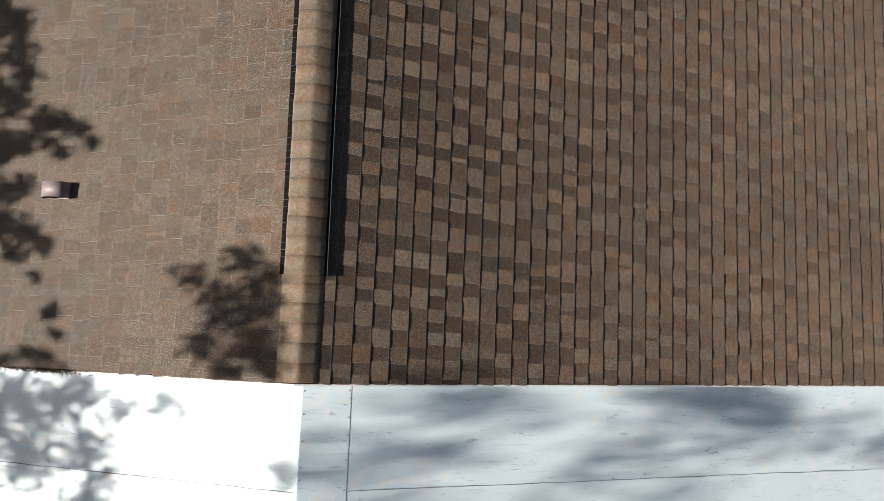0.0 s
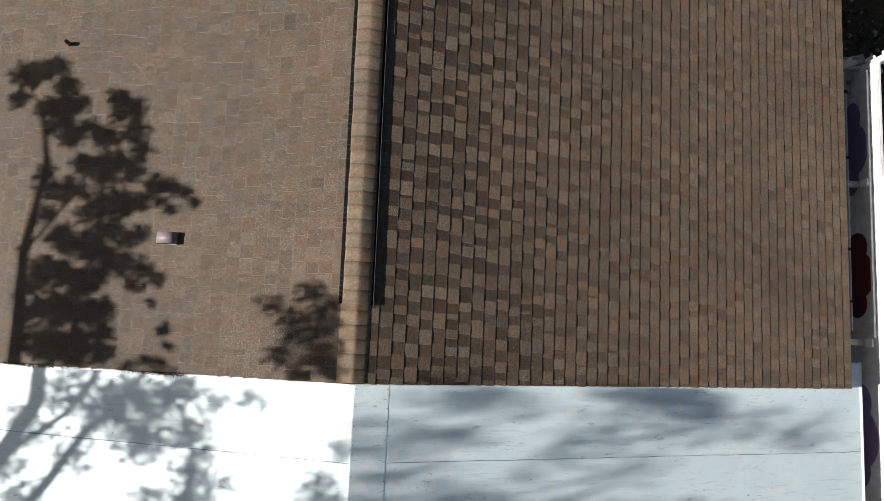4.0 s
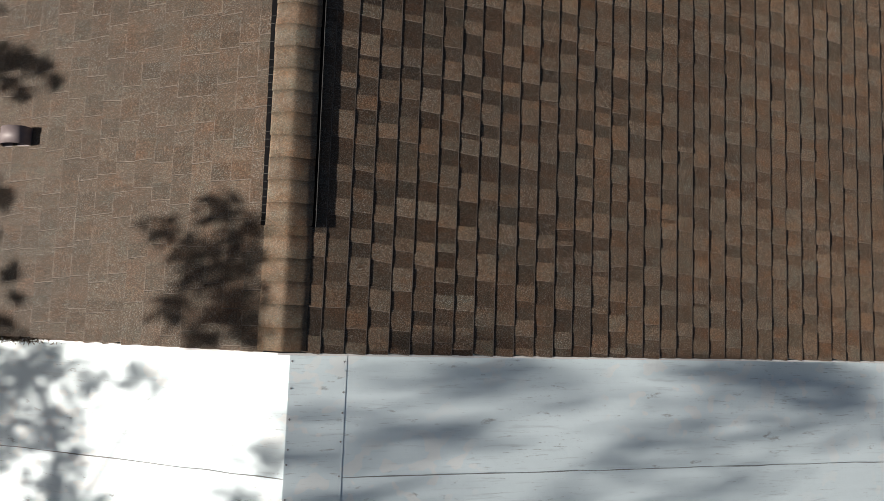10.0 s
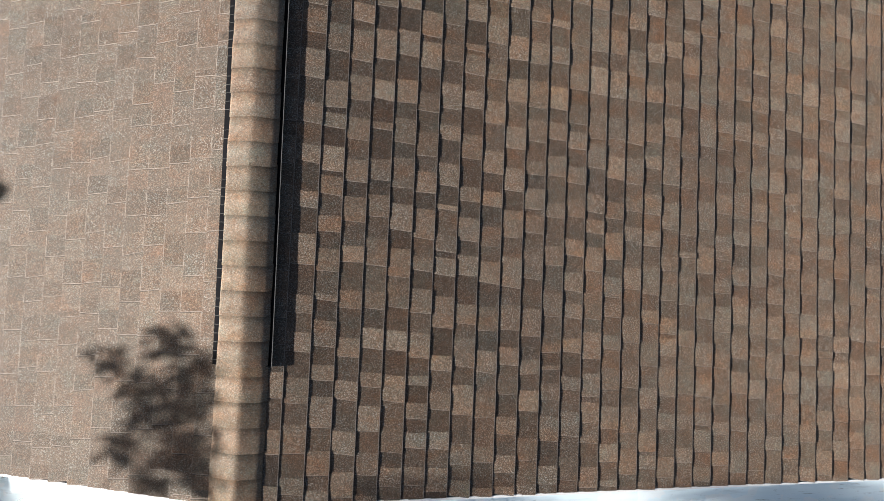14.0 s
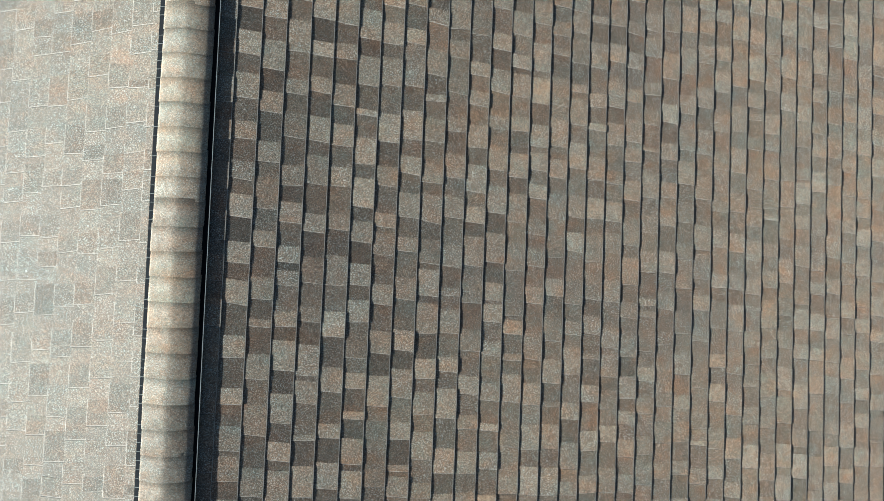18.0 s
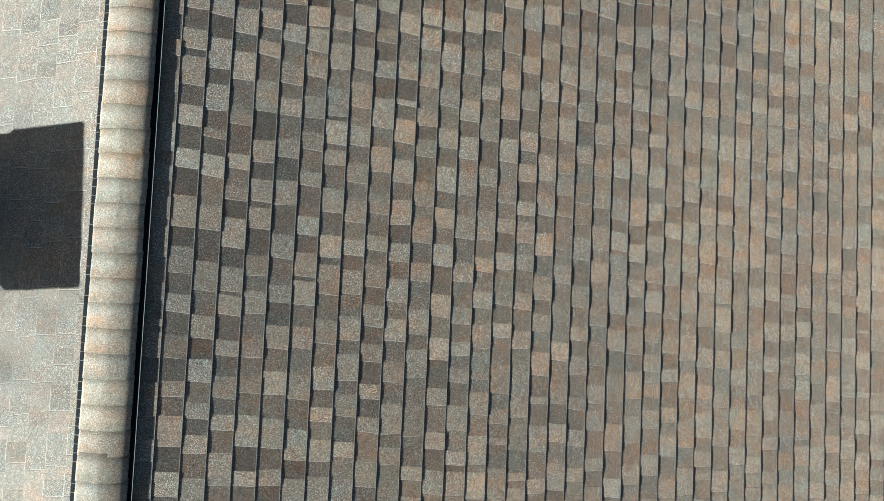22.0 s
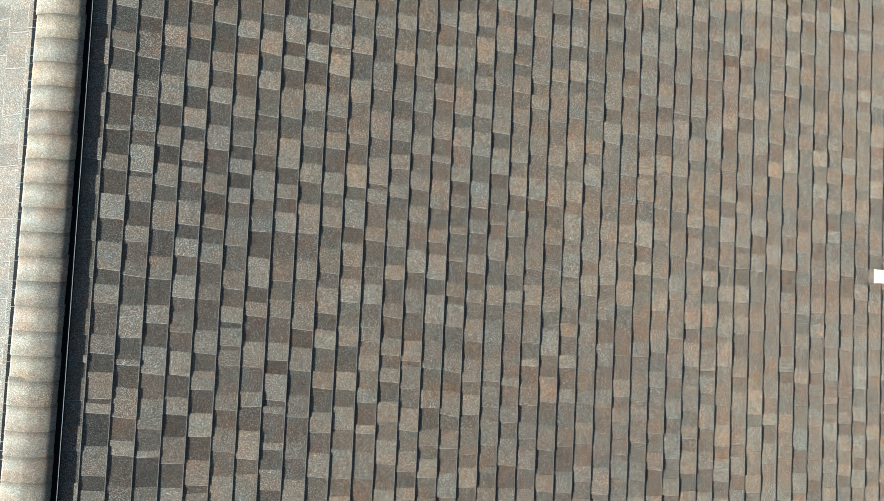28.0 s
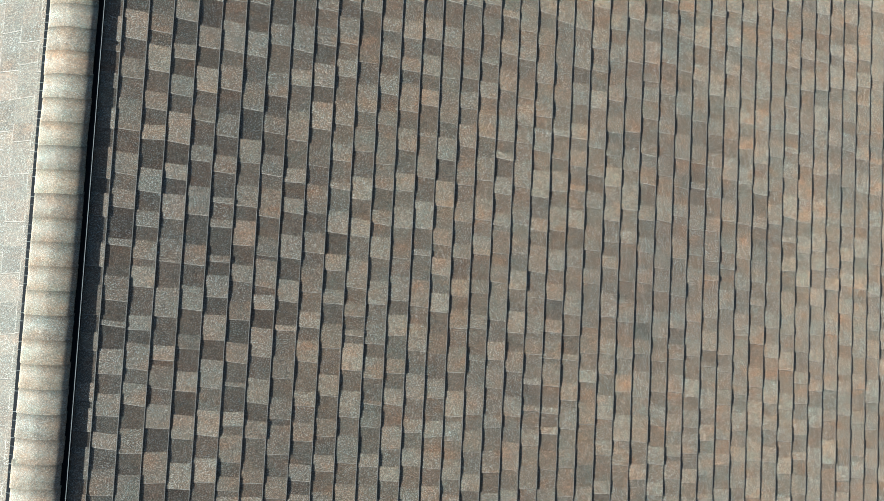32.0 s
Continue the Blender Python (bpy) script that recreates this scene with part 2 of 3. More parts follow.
def white_roof_material():
    """White coated sheet, chalky, with streaks of dirt along the fall and blistered spots."""
    m, nt, b = material("white roof coating", 0.55)
    streak = noise_tex(nt, 3.0, 5.0, 0.65, None, (0.8, 9.0, 1.0))
    big = noise_tex(nt, 0.8, 4.0)
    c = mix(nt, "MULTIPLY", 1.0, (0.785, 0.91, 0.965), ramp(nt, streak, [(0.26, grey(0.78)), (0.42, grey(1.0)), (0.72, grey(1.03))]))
    c = mix(nt, "MULTIPLY", 1.0, c, ramp(nt, big, [(0.3, (0.93, 0.94, 0.94)), (0.6, grey(1.03))]))
    spots = noise_tex(nt, 7.0, 5.0, 0.7, None, (0.7, 2.2, 1.0))
    c = mix(nt, "MIX", ramp(nt, spots, [(0.62, grey(0.0)), (0.72, grey(0.6))]), c, (0.16, 0.16, 0.15))
    scuff = noise_tex(nt, 5.0, 5.0, 0.75, None, (1.0, 14.0, 1.0))
    worn = noise_tex(nt, 1.3, 3.0)
    c = mix(nt, "MIX", math_node(nt, "MULTIPLY", ramp(nt, scuff, [(0.60, grey(0.0)), (0.68, grey(0.75))]), ramp(nt, worn, [(0.42, grey(0.0)), (0.6, grey(1.0))])), c, (0.20, 0.22, 0.23))
    # bright scabs where the coating was patched
    scab = noise_tex(nt, 9.0, 2.0, 0.4, None, (0.8, 1.0, 1.0))
    where = noise_tex(nt, 0.9, 2.0)
    c = mix(nt, "MIX", math_node(nt, "MULTIPLY", ramp(nt, scab, [(0.57, grey(0.0)), (0.60, grey(0.55))]), ramp(nt, where, [(0.48, grey(0.0)), (0.58, grey(1.0))])), c, (0.93, 0.955, 0.95))
    nt.links.new(c, b.inputs["Base Color"])
    bump(nt, b, noise_tex(nt, 25.0, 4.0), 0.25, 0.004)
    return m


M_WHITE = white_roof_material()


def ground_material():
    m, nt, b = material("dry earth with weeds", 0.95)
    n1 = noise_tex(nt, 2.2, 6.0, 0.7)
    n2 = noise_tex(nt, 14.0, 5.0, 0.7)
    c = ramp(nt, n1, [(0.32, (0.035, 0.045, 0.018)), (0.5, (0.10, 0.065, 0.035)), (0.7, (0.15, 0.105, 0.06))])
    c = mix(nt, "MULTIPLY", 1.0, c, ramp(nt, n2, [(0.3, grey(0.45)), (0.7, grey(1.5))]))
    nt.links.new(c, b.inputs["Base Color"])
    bump(nt, b, n2, 0.8, 0.04)
    return m


M_GROUND = ground_material()


# ---- mesh helpers ----
def part(name, bm, mat, parent=None, label=""):
    me = bpy.data.meshes.new(name)
    bm.to_mesh(me)
    bm.free()
    me.materials.append(mat)
    ob = new(name, me)
    if parent is not None:
        ob.parent = parent
    if label:
        ob["label"] = label
    return ob


def mesh_part(name, verts, faces, mat, parent=None, label=""):
    me = bpy.data.meshes.new(name)
    me.from_pydata(verts, [], faces)
    me.update()
    me.materials.append(mat)
    ob = new(name, me)
    if parent is not None:
        ob.parent = parent
    if label:
        ob["label"] = label
    return ob


def box(bm, lo, hi, bevel=0.0):
    vs = [bm.verts.new((x, y, z)) for x in (lo[0], hi[0]) for y in (lo[1], hi[1]) for z in (lo[2], hi[2])]
    fs = [bm.faces.new([vs[i] for i in q]) for q in ((0, 1, 3, 2), (4, 6, 7, 5), (0, 4, 5, 1), (2, 3, 7, 6), (0, 2, 6, 4), (1, 5, 7, 3))]
    if bevel:
        es = list({e for f in fs for e in f.edges})
        bmesh.ops.bevel(bm, geom=es, offset=bevel, segments=2, affect="EDGES")
    return fs


def box_part(name, lo, hi, mat, parent=None, label="", bevel=0.0):
    bm = bmesh.new()
    box(bm, lo, hi, bevel)
    return part(name, bm, mat, parent, label)


def tube(bm, pts, radii, sides=8):
    """A tapered tube through points."""
    rings = []
    for i, p in enumerate(pts):
        p = Vector(p)
        d = (Vector(pts[min(i + 1, len(pts) - 1)]) - Vector(pts[max(i - 1, 0)])).normalized()
        u = d.cross(Vector((0.3, 0.2, 1)) if abs(d.z) < 0.9 else Vector((1, 0, 0))).normalized()
        w = d.cross(u)
        rings.append([bm.verts.new(p + radii[i] * (math.cos(a) * u + math.sin(a) * w)) for a in (2 * math.pi * k / sides for k in range(sides))])
    for r0, r1 in zip(rings, rings[1:]):
        for k in range(sides):
            bm.faces.new((r0[k], r0[(k + 1) % sides], r1[(k + 1) % sides], r1[k]))
    bm.faces.new(rings[0][::-1])
    bm.faces.new(rings[-1])


def on_slope(side, s, y, h=0.0):
    """A point s down the slope, y along it and h proud of its deck. side: 1 or -1."""
    return Vector((side * (s * CP + h * SP), y, RZ - s * SP + h * CP))


# ---- ground ----
bm = bmesh.new()
bmesh.ops.create_grid(bm, x_segments=60, y_segments=60, size=600)
ground = tagged(part("ground", bm, M_GROUND), "dry brown earth with patches of green weeds", "ground", kind="structure")

# ---- house ----
house = tagged(new("house"), "low house with a brown shingled gable roof", "house", kind="structure")
for side in (1, -1):
    vs = [on_slope(side, s, y, h) for h in (-0.10, -0.004) for s, y in ((0, 0.012), (S_EAVE - 0.02, 0.012), (S_EAVE - 0.02, Y_END), (0, Y_END))]
    mesh_part("roof_deck", vs, [(0, 1, 2, 3), (4, 7, 6, 5), (0, 4, 5, 1), (1, 5, 6, 2), (2, 6, 7, 3), (3, 7, 4, 0)], M_DECK, house, "dark felt roof deck")
    box_part("wall", (min(side * 5.9, side * 6.05), 0.3, 0), (max(side * 5.9, side * 6.05), Y_END - 0.3, RZ - 6.0 * TP - 0.11), M_WALL, house, "painted side wall")
    # fascia and gutter under the eave
    x0, x1 = sorted((side * (X_EAVE - 0.05), side * (X_EAVE - 0.02)))
    box_part("fascia", (x0, 0.02, RZ - X_EAVE * TP - 0.20), (x1, Y_END, RZ - X_EAVE * TP - 0.03), M_WHITEPAINT, house, "white painted fascia board")
for y in (0.30, Y_END - 0.45):
    mesh_part("wall", [(x, yy, z) for yy in (y, y + 0.15) for x, z in ((-5.9, 0), (5.9, 0), (5.9, RZ - 5.9 * TP - 0.12), (0, RZ - 0.12), (-5.9, RZ - 5.9 * TP - 0.12))],
              [(0, 1, 2, 3, 4), (9, 8, 7, 6, 5), (0, 5, 6, 1), (1, 6, 7, 2), (2, 7, 8, 3), (3, 8, 9, 4), (4, 9, 5, 0)], M_WALL, house, "painted gable wall")


# ---- roof shingles: every course lies over the one below ----


def cell_verts(side, s_a, s_b, y0, y1, h_a, h_b, skew, low):
    """A slab from s_a to s_b down the slope and y0 to y1 along it; low: drop of its butt."""
    a = [on_slope(side, s_a, y0 + skew, h_a), on_slope(side, s_b, y0, h_b), on_slope(side, s_b, y1, h_b), on_slope(side, s_a, y1 + skew * 0.8, h_a)]
    b = [on_slope(side, s_b, y0, h_b - low), on_slope(side, s_b, y1, h_b - low), on_slope(side, s_a, y0 + skew, 0), on_slope(side, s_a, y1 + skew * 0.8, 0)]
    return a + b


def tab_verts(side, s_a, s_b, y0, y1, h_a, h_b, skew, low):
    """As cell_verts, with bare worn edge and dark strip along y0, highlight painted along the butt."""
    v = cell_verts(side, s_a, s_b, y0, y1, h_a, h_b, skew, low)
    w, e, gap = (0.0030, 0.0035, 0.0022) if side > 0 else (0.0046, 0.0030, 0.0030)
    return v + [on_slope(side, s_a, y0 + skew - w, h_a - 0.0022), on_slope(side, s_b, y0 - w, h_b - 0.0022),
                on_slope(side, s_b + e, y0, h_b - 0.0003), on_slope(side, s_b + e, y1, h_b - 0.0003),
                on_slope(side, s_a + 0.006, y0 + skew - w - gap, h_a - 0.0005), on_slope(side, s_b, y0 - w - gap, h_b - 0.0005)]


def under_verts(side, s_a, s_b, y0, y1, h_a, h_b, skew, low):
    v = cell_verts(side, s_a, s_b, y0, y1, h_a, h_b, skew, low)
    # e: width of the pale highlight strip painted along the butt
    e = 0.0035 if side > 0 else 0.001
    return v + [on_slope(side, s_b + e, y0, h_b - 0.0003), on_slope(side, s_b + e, y1, h_b - 0.0003)]


CELL_FACES = [(0, 1, 2, 3), (8, 4, 5, 9), (1, 8, 9, 2), (3, 2, 5, 7)]
CELL_FLIP = [tuple(reversed(f)) for f in CELL_FACES]
TAB_FACES = [(0, 1, 2, 3), (10, 4, 5, 11), (1, 10, 11, 2), (0, 8, 9, 1), (3, 2, 5, 7), (8, 12, 13, 9)]
TAB_FLIP = [tuple(reversed(f)) for f in TAB_FACES]


def course_cells(rng):
    """Cuts of one course along y: (start, end, raised)."""
    y, up, out = -rng.uniform(0.0, 0.25), rng.random() < 0.5, []
    while y < Y_END:
        w = rng.choice((0.09, 0.11, 0.125, 0.14, 0.155, 0.18)) * rng.uniform(0.94, 1.06)
        if rng.random() < 0.07:
            w *= 0.3
        out.append((max(y, 0.0), min(y + w, Y_END), up))
        y += w
        up = not up
    return [c for c in out if c[1] - c[0] > 0.01]


def course_line(n):
    """Slope distance of a course line; the roofer's lines wander by a few millimetres."""
    return S0 + EXPO * n + 0.009 * math.exp(-((n - 12.0) / 4.0) ** 2) - 0.008 * math.exp(-((n - 21.0) / 4.0) ** 2)


def shingle_slope(side, parent, near):
    rng = random.Random(11 if side > 0 else 23)
    sheets = {True: ([], []), False: ([], [])}
    singles = 0
    for n in range(-1, N_EAVE):
        s_top, s_low = course_line(n), course_line(n + 1)
        wob = rng.uniform(-0.0015, 0.0015)
        for y0, y1, up in course_cells(rng):
            warp = rng.gauss(0.0, 0.0009)
            h_a, h_b = (0.0034, 0.0090 + abs(warp)) if up else (0.0018, 0.0081 - abs(warp) * 0.7)
            lip = rng.uniform(0.0, 0.001) if up else rng.uniform(-0.0008, 0.0006)
            skew = rng.gauss(0.009 if side > 0 else 0.014, 0.006) if up else 0.0
            if not up:
                y0, y1 = y0 - 0.022, y1 + 0.022
            y0, y1 = max(y0, 0.0), y1
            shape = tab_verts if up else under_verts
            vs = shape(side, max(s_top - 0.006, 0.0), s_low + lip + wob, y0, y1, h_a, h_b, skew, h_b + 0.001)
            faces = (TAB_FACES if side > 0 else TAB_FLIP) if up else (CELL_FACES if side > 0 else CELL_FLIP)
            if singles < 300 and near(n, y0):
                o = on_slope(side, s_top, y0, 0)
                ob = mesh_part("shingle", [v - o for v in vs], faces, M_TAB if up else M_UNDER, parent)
                ob.location = o
                ob.data.materials.append(M_EDGE)
                ob.data.polygons[2].material_index = 1
                if up:
                    ob.data.materials.append(M_STRIP)
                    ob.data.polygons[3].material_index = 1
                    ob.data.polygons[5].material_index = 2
                singles += 1
            else:
                v, f = sheets[up]
                k = len(v)
                v += vs
                f += [tuple(i + k for i in q) for q in faces]
    for up, (v, f) in sheets.items():
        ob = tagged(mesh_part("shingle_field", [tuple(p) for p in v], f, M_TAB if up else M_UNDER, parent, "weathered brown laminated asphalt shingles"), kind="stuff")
        ob.data.materials.append(M_EDGE)
        ob.data.materials.append(M_STRIP)
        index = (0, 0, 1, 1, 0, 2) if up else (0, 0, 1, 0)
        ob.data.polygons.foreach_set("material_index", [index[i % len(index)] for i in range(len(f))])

# ---- white roof that adjoins the gable end ----
white_roof = tagged(new("white_metal_roof"), "white coated sheet metal roof with screwed ridge strip", "roof", kind="structure")
WX = 0.042           # its ridge
LAPS = (0.33, -0.79, -1.86, -2.93, -4.0)
for side in (1, -1):
    for i in range(len(LAPS) - 1):
        ya, yb = LAPS[i], LAPS[i + 1] - 0.03
        h = 0.0006 * (len(LAPS) - i) - 0.003
        zz = lambda x, d: RZ - WDROP - abs(x - WX) * TP + h + d
        xs = (WX, side * XW)
        vs = [(x, y, zz(x, d)) for d in (-0.003, 0.0) for x in xs for y in (ya, yb)]
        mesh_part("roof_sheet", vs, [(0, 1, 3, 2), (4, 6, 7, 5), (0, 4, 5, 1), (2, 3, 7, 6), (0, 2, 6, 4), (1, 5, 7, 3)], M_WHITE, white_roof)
RIDGE_X0, RIDGE_X1 = 0.045, 0.395
def white_top(x, d=0.0):
    return RZ - WDROP - abs(x - WX) * TP + d


vs = [(x, y, white_top(x, d)) for d in (0.0004, 0.0022) for x in (RIDGE_X0, RIDGE_X1) for y in (0.0, -4.03)]
mesh_part("ridge_strip", vs, [(0, 1, 3, 2), (4, 6, 7, 5), (0, 4, 5, 1), (2, 3, 7, 6), (0, 2, 6, 4), (1, 5, 7, 3)], M_WHITE, white_roof, "white screwed ridge strip")
for y in LAPS[1:-1]:
    for xa, xb in ((RIDGE_X1 + 0.004, XW - 0.01), (RIDGE_X0 - 0.004, -XW)):
        n = 40
        rng = random.Random(int(y * 100) + int(xb))
        off = [rng.uniform(-0.004, 0.004) for _ in range(n + 1)]
        wid = [rng.uniform(0.0012, 0.0042) for _ in range(n + 1)]
        vs = []
        for k in range(n + 1):
            x = xa + (xb - xa) * k / n
            yy = y - abs(x) * (0.010 if xb > 0 else -0.014) + off[k]
            vs += [(x, yy - wid[k], white_top(x, 0.0035)), (x, yy + wid[k], white_top(x, 0.0035))]
        fs = [(2 * k, 2 * k + 1, 2 * k + 3, 2 * k + 2) for k in range(n)]
        mesh_part("lap_seam", vs, fs, M_SEAM, white_roof, "dark line along the sheet lap")
rng = random.Random(5)
screw = None
for x in (RIDGE_X0 + 0.012, RIDGE_X1 - 0.014):
    y = -0.06
    while y > -3.9:
        z = white_top(x, 0.002)
        if screw is None:
            bm = bmesh.new()
            bmesh.ops.create_cone(bm, cap_ends=True, segments=8, radius1=0.007, radius2=0.004, depth=0.003)
            screw = part("screw", bm, M_SCREW, white_roof)
            screw.location = (x, y, z + 0.0012)
        else:
            o = screw.copy()
            scene.collection.objects.link(o)
            o.location = (x + rng.uniform(-0.004, 0.004), y, z + 0.0012)
        y -= rng.uniform(0.09, 0.22)
# drip edge along the gable, eave trim and wall below
for side in (1, -1):
    vs = [on_slope(side, s, y, h) for h in (-0.11, 0.004) for s, y in ((0.0, -0.012), (S_EAVE, -0.012), (S_EAVE, 0.002), (0.0, 0.002))]
    mesh_part("drip_edge", vs, [(0, 1, 2, 3), (4, 7, 6, 5), (0, 4, 5, 1), (1, 5, 6, 2), (2, 6, 7, 3), (3, 7, 4, 0)], M_WHITEPAINT, house, "white metal drip edge")
    z = white_top(side * XW)
    x0, x1 = sorted((side * XW, side * (XW + 0.03)))
    box_part("eave_trim", (x0, -4.0, z - 0.14), (x1, 0.345, z + 0.006), M_WHITEPAINT, white_roof, "white eave trim")
    x0, x1 = sorted((side * 6.5, side * 6.62))
    box_part("wall", (x0, -4.0, 0), (x1, 0.2, z - 0.05), M_WALL, white_roof, "painted wall under the white roof")

# ---- ridge vent with cap shingles ----
ridge_vent = tagged(new("ridge_vent"), "plastic ridge vent under brown cap shingles", "ridge vent", kind="structure")
VENT_Y, VENT_H = 0.785, 0.030
LINE = ((0.0, 0.016), (0.8, 0.016), (3.5, -0.010), (5.0, -0.020), (8.0, -0.029), (14.0, -0.031), (19.5, -0.031))


def ridge_x(y):
    """The vent was nailed on along a line that strays from the ridge."""
    for (ya, xa), (yb, xb) in zip(LINE, LINE[1:]):
        if y <= yb:
            return xa + (xb - xa) * (y - ya) / (yb - ya)
    return LINE[-1][1]


def vent_strip(name, side, s_in, s_out, h_lo, h_hi, mat, label, follow=1.0):
    """A long strip of the vent, from s_in to s_out beside its line."""
    ys = [VENT_Y + 0.002] + [y for y, _ in LINE if VENT_Y < y < Y_END] + [Y_END]
    vs, fs = [], []
    for y in ys:
        dx = ridge_x(y) * follow
        vs += [on_slope(side, s, y, h) + Vector((dx, 0, 0)) for s, h in ((s_in, h_lo), (s_out, h_lo), (s_out, h_hi), (s_in, h_hi))]
    for k in range(len(ys) - 1):
        q = 4 * k
        fs += [(q + i, q + (i + 1) % 4, q + 4 + (i + 1) % 4, q + 4 + i) for i in range(4)]
    fs += [(3, 2, 1, 0), tuple(len(vs) - 4 + i for i in range(4))]
    return mesh_part(name, vs, fs, mat, ridge_vent, label)



def cap_piece(y0, y1, west, east, lift, name, parent, bend, edge=0.012, tilt=0.004, thick=0.006, steep=0.0, steep_west=0.0, corner=0.003):
    """One bent cap shingle; bend: radius of its fold."""
    segs = 20
    top, bot = [], []
    for j, (y, up) in enumerate(((y0, tilt), (y1, 0.0))):
        for k in range(segs + 1):
            x = -west + (west + east) * k / segs
            xc = x - 0.012
            z = RZ - (math.sqrt(xc * xc + bend * bend) - bend) * TP + lift + up - edge * (abs(x) / east) ** 6 - steep * max(0.0, x - 0.004) - steep_west * max(0.0, 0.004 - x)
            if j == 0 and k > segs - 3:
                z += corner * (k - segs + 3) / 3     # the lower corner lifts
            # the lower eastern corner is cut round
            yy = y + (0.0, 0.003, 0.011)[max(0, k - segs + 2)] if j == 0 else y
            top.append((x, yy, z))
            bot.append((x, yy, z - thick))
    n = segs + 1
    v = top + bot
    m = 2 * n
    f = []
    for k in range(segs):
        f += [(k, k + 1, n + k + 1, n + k), (m + k, m + n + k, m + n + k + 1, m + k + 1), (k, m + k, m + k + 1, k + 1), (n + k, n + k + 1, m + n + k + 1, m + n + k)]
    f += [(0, n, m + n, m), (n - 1, m + n - 1, m + 2 * n - 1, 2 * n - 1)]
    o = Vector((0, y0, RZ))
    ob = mesh_part(name, [Vector(p) - o for p in v], f, M_CAP, parent)
    for poly in ob.data.polygons:
        poly.use_smooth = abs(poly.normal.z) > 0.8
    ob.location = o
    return ob


rng = random.Random(3)
y, last = VENT_Y, None
while y < Y_END:
    # the fold is sharp at the gable end and flattens along the ridge
    bend = (0.03, 0.045, 0.06, 0.075, 0.09)[min(4, int((y - 0.7) / 1.2))]
    if last is None or last[0] != bend:
        steep = {0.03: 0.20, 0.045: 0.17, 0.06: 0.15, 0.075: 0.12}.get(bend, 0.07)
        o = cap_piece(0, EXPO + 0.02, 0.136, 0.150, VENT_H + 0.09 * steep - (0.004 if bend > 0.07 else 0.0), "cap_shingle", ridge_vent, bend, 0.012 if bend > 0.07 else 0.008, 0.0035, 0.006, steep, 0.05)
        last = (bend, o)
    else:
        o = last[1].copy()
        scene.collection.objects.link(o)
    o.location = (ridge_x(y) + rng.uniform(-0.003, 0.003), y, RZ + rng.uniform(-0.001, 0.001))
    o.rotation_euler = (rng.uniform(-0.006, 0.006), 0, rng.uniform(-0.014, 0.014))
    y += EXPO
low = cap_piece(0, EXPO + 0.02, 0.150, 0.150, 0.0265, "cap_shingle", ridge_vent, 0.010, 0.004, 0.002, 0.004, 0.16, 0.09, 0.001)
low.location = (0.012, 0.012, RZ)
for k in range(1, 6):
    o = low.copy()
    scene.collection.objects.link(o)
    o.location = (0.012 + rng.uniform(-0.003, 0.003), EXPO * k + 0.012, RZ)
    o.rotation_euler = (0, 0, rng.uniform(-0.012, 0.012))
# black body of the vent, its flange and its outer lip
vent_strip("vent_body", 1, 0.05, 0.148, 0.004, VENT_H - 0.014, M_BLACK, "black plastic vent body")
vent_strip("vent_body", -1, 0.05, 0.148, 0.004, VENT_H - 0.014, M_BLACK, "black plastic vent body")
vent_strip("vent_flange_slot", 1, 0.140, 0.1738, 0.006, 0.012, M_BLACK, "black plastic flange and dark slot of the vent", 0.7)
# western strip: darkness of the louvre slot put in as flat black
vent_strip("vent_flange_slot", -1, 0.140, 0.177, 0.006, 0.0145, M_BLACK, "black plastic flange and dark slot of the vent")
vent_strip("vent_lip", 1, 0.1710, 0.1740, 0.0121, 0.0322, M_BLACK, "upright black lip of the vent", 0.7)
vent_strip("vent_rim", 1, 0.1708, 0.1742, 0.0323, 0.0333, M_VENTEDGE, "thin pale rim of the lip", 0.7)
rng = random.Random(31)
vs, fs = [], []
y = VENT_Y + 0.03
while y < Y_END:
    k = len(vs)
    w = rng.uniform(0.0015, 0.003)
    vs += [on_slope(-1, s, yy, h) + Vector((ridge_x(yy), 0, 0)) for h in (0.010, 0.0165) for s, yy in ((0.145, y), (0.178, y), (0.178, y + w), (0.145, y + w))]
    fs += [tuple(i + k for i in q) for q in ((0, 1, 2, 3), (4, 7, 6, 5), (0, 4, 5, 1), (1, 5, 6, 2), (2, 6, 7, 3), (3, 7, 4, 0))]
    y += rng.choice((0.05, 0.05, 0.05, 0.12))
mesh_part("louver", vs, fs, M_RIB, ridge_vent, "worn grey louvre ribs of the vent")
# ---- pipe on the western slope ----
def roof_pipe(x, y, r, length, parent_label, mat):
    z = RZ - abs(x) * TP
    root = tagged(new("roof_pipe"), parent_label, "vent pipe")
    root.location = (x, y, z)
    bm = bmesh.new()
    tube(bm, [(0, 0, -0.02), (0, 0, length)], [r, r], 20)
    part("pipe", bm, mat, root)
    # the pipe is closed; a black disc puts in the dark of its mouth
    bm = bmesh.new()
    tube(bm, [(0, 0, length + 0.001), (0, 0, length + 0.006)], [r * 0.82, r * 0.82], 20)
    part("pipe_mouth", bm, M_BLACK, root, "black disc painted as the dark pipe mouth")
    bm = bmesh.new()
    box(bm, (-r * 1.8, -r * 1.8, -0.002), (r * 1.8, r * 1.8, 0.006), 0.002)
    fl = part("flashing", bm, mat, root, "flat pipe flashing")
    fl.rotation_euler = (0, -PITCH if x < 0 else PITCH, 0)
    return root


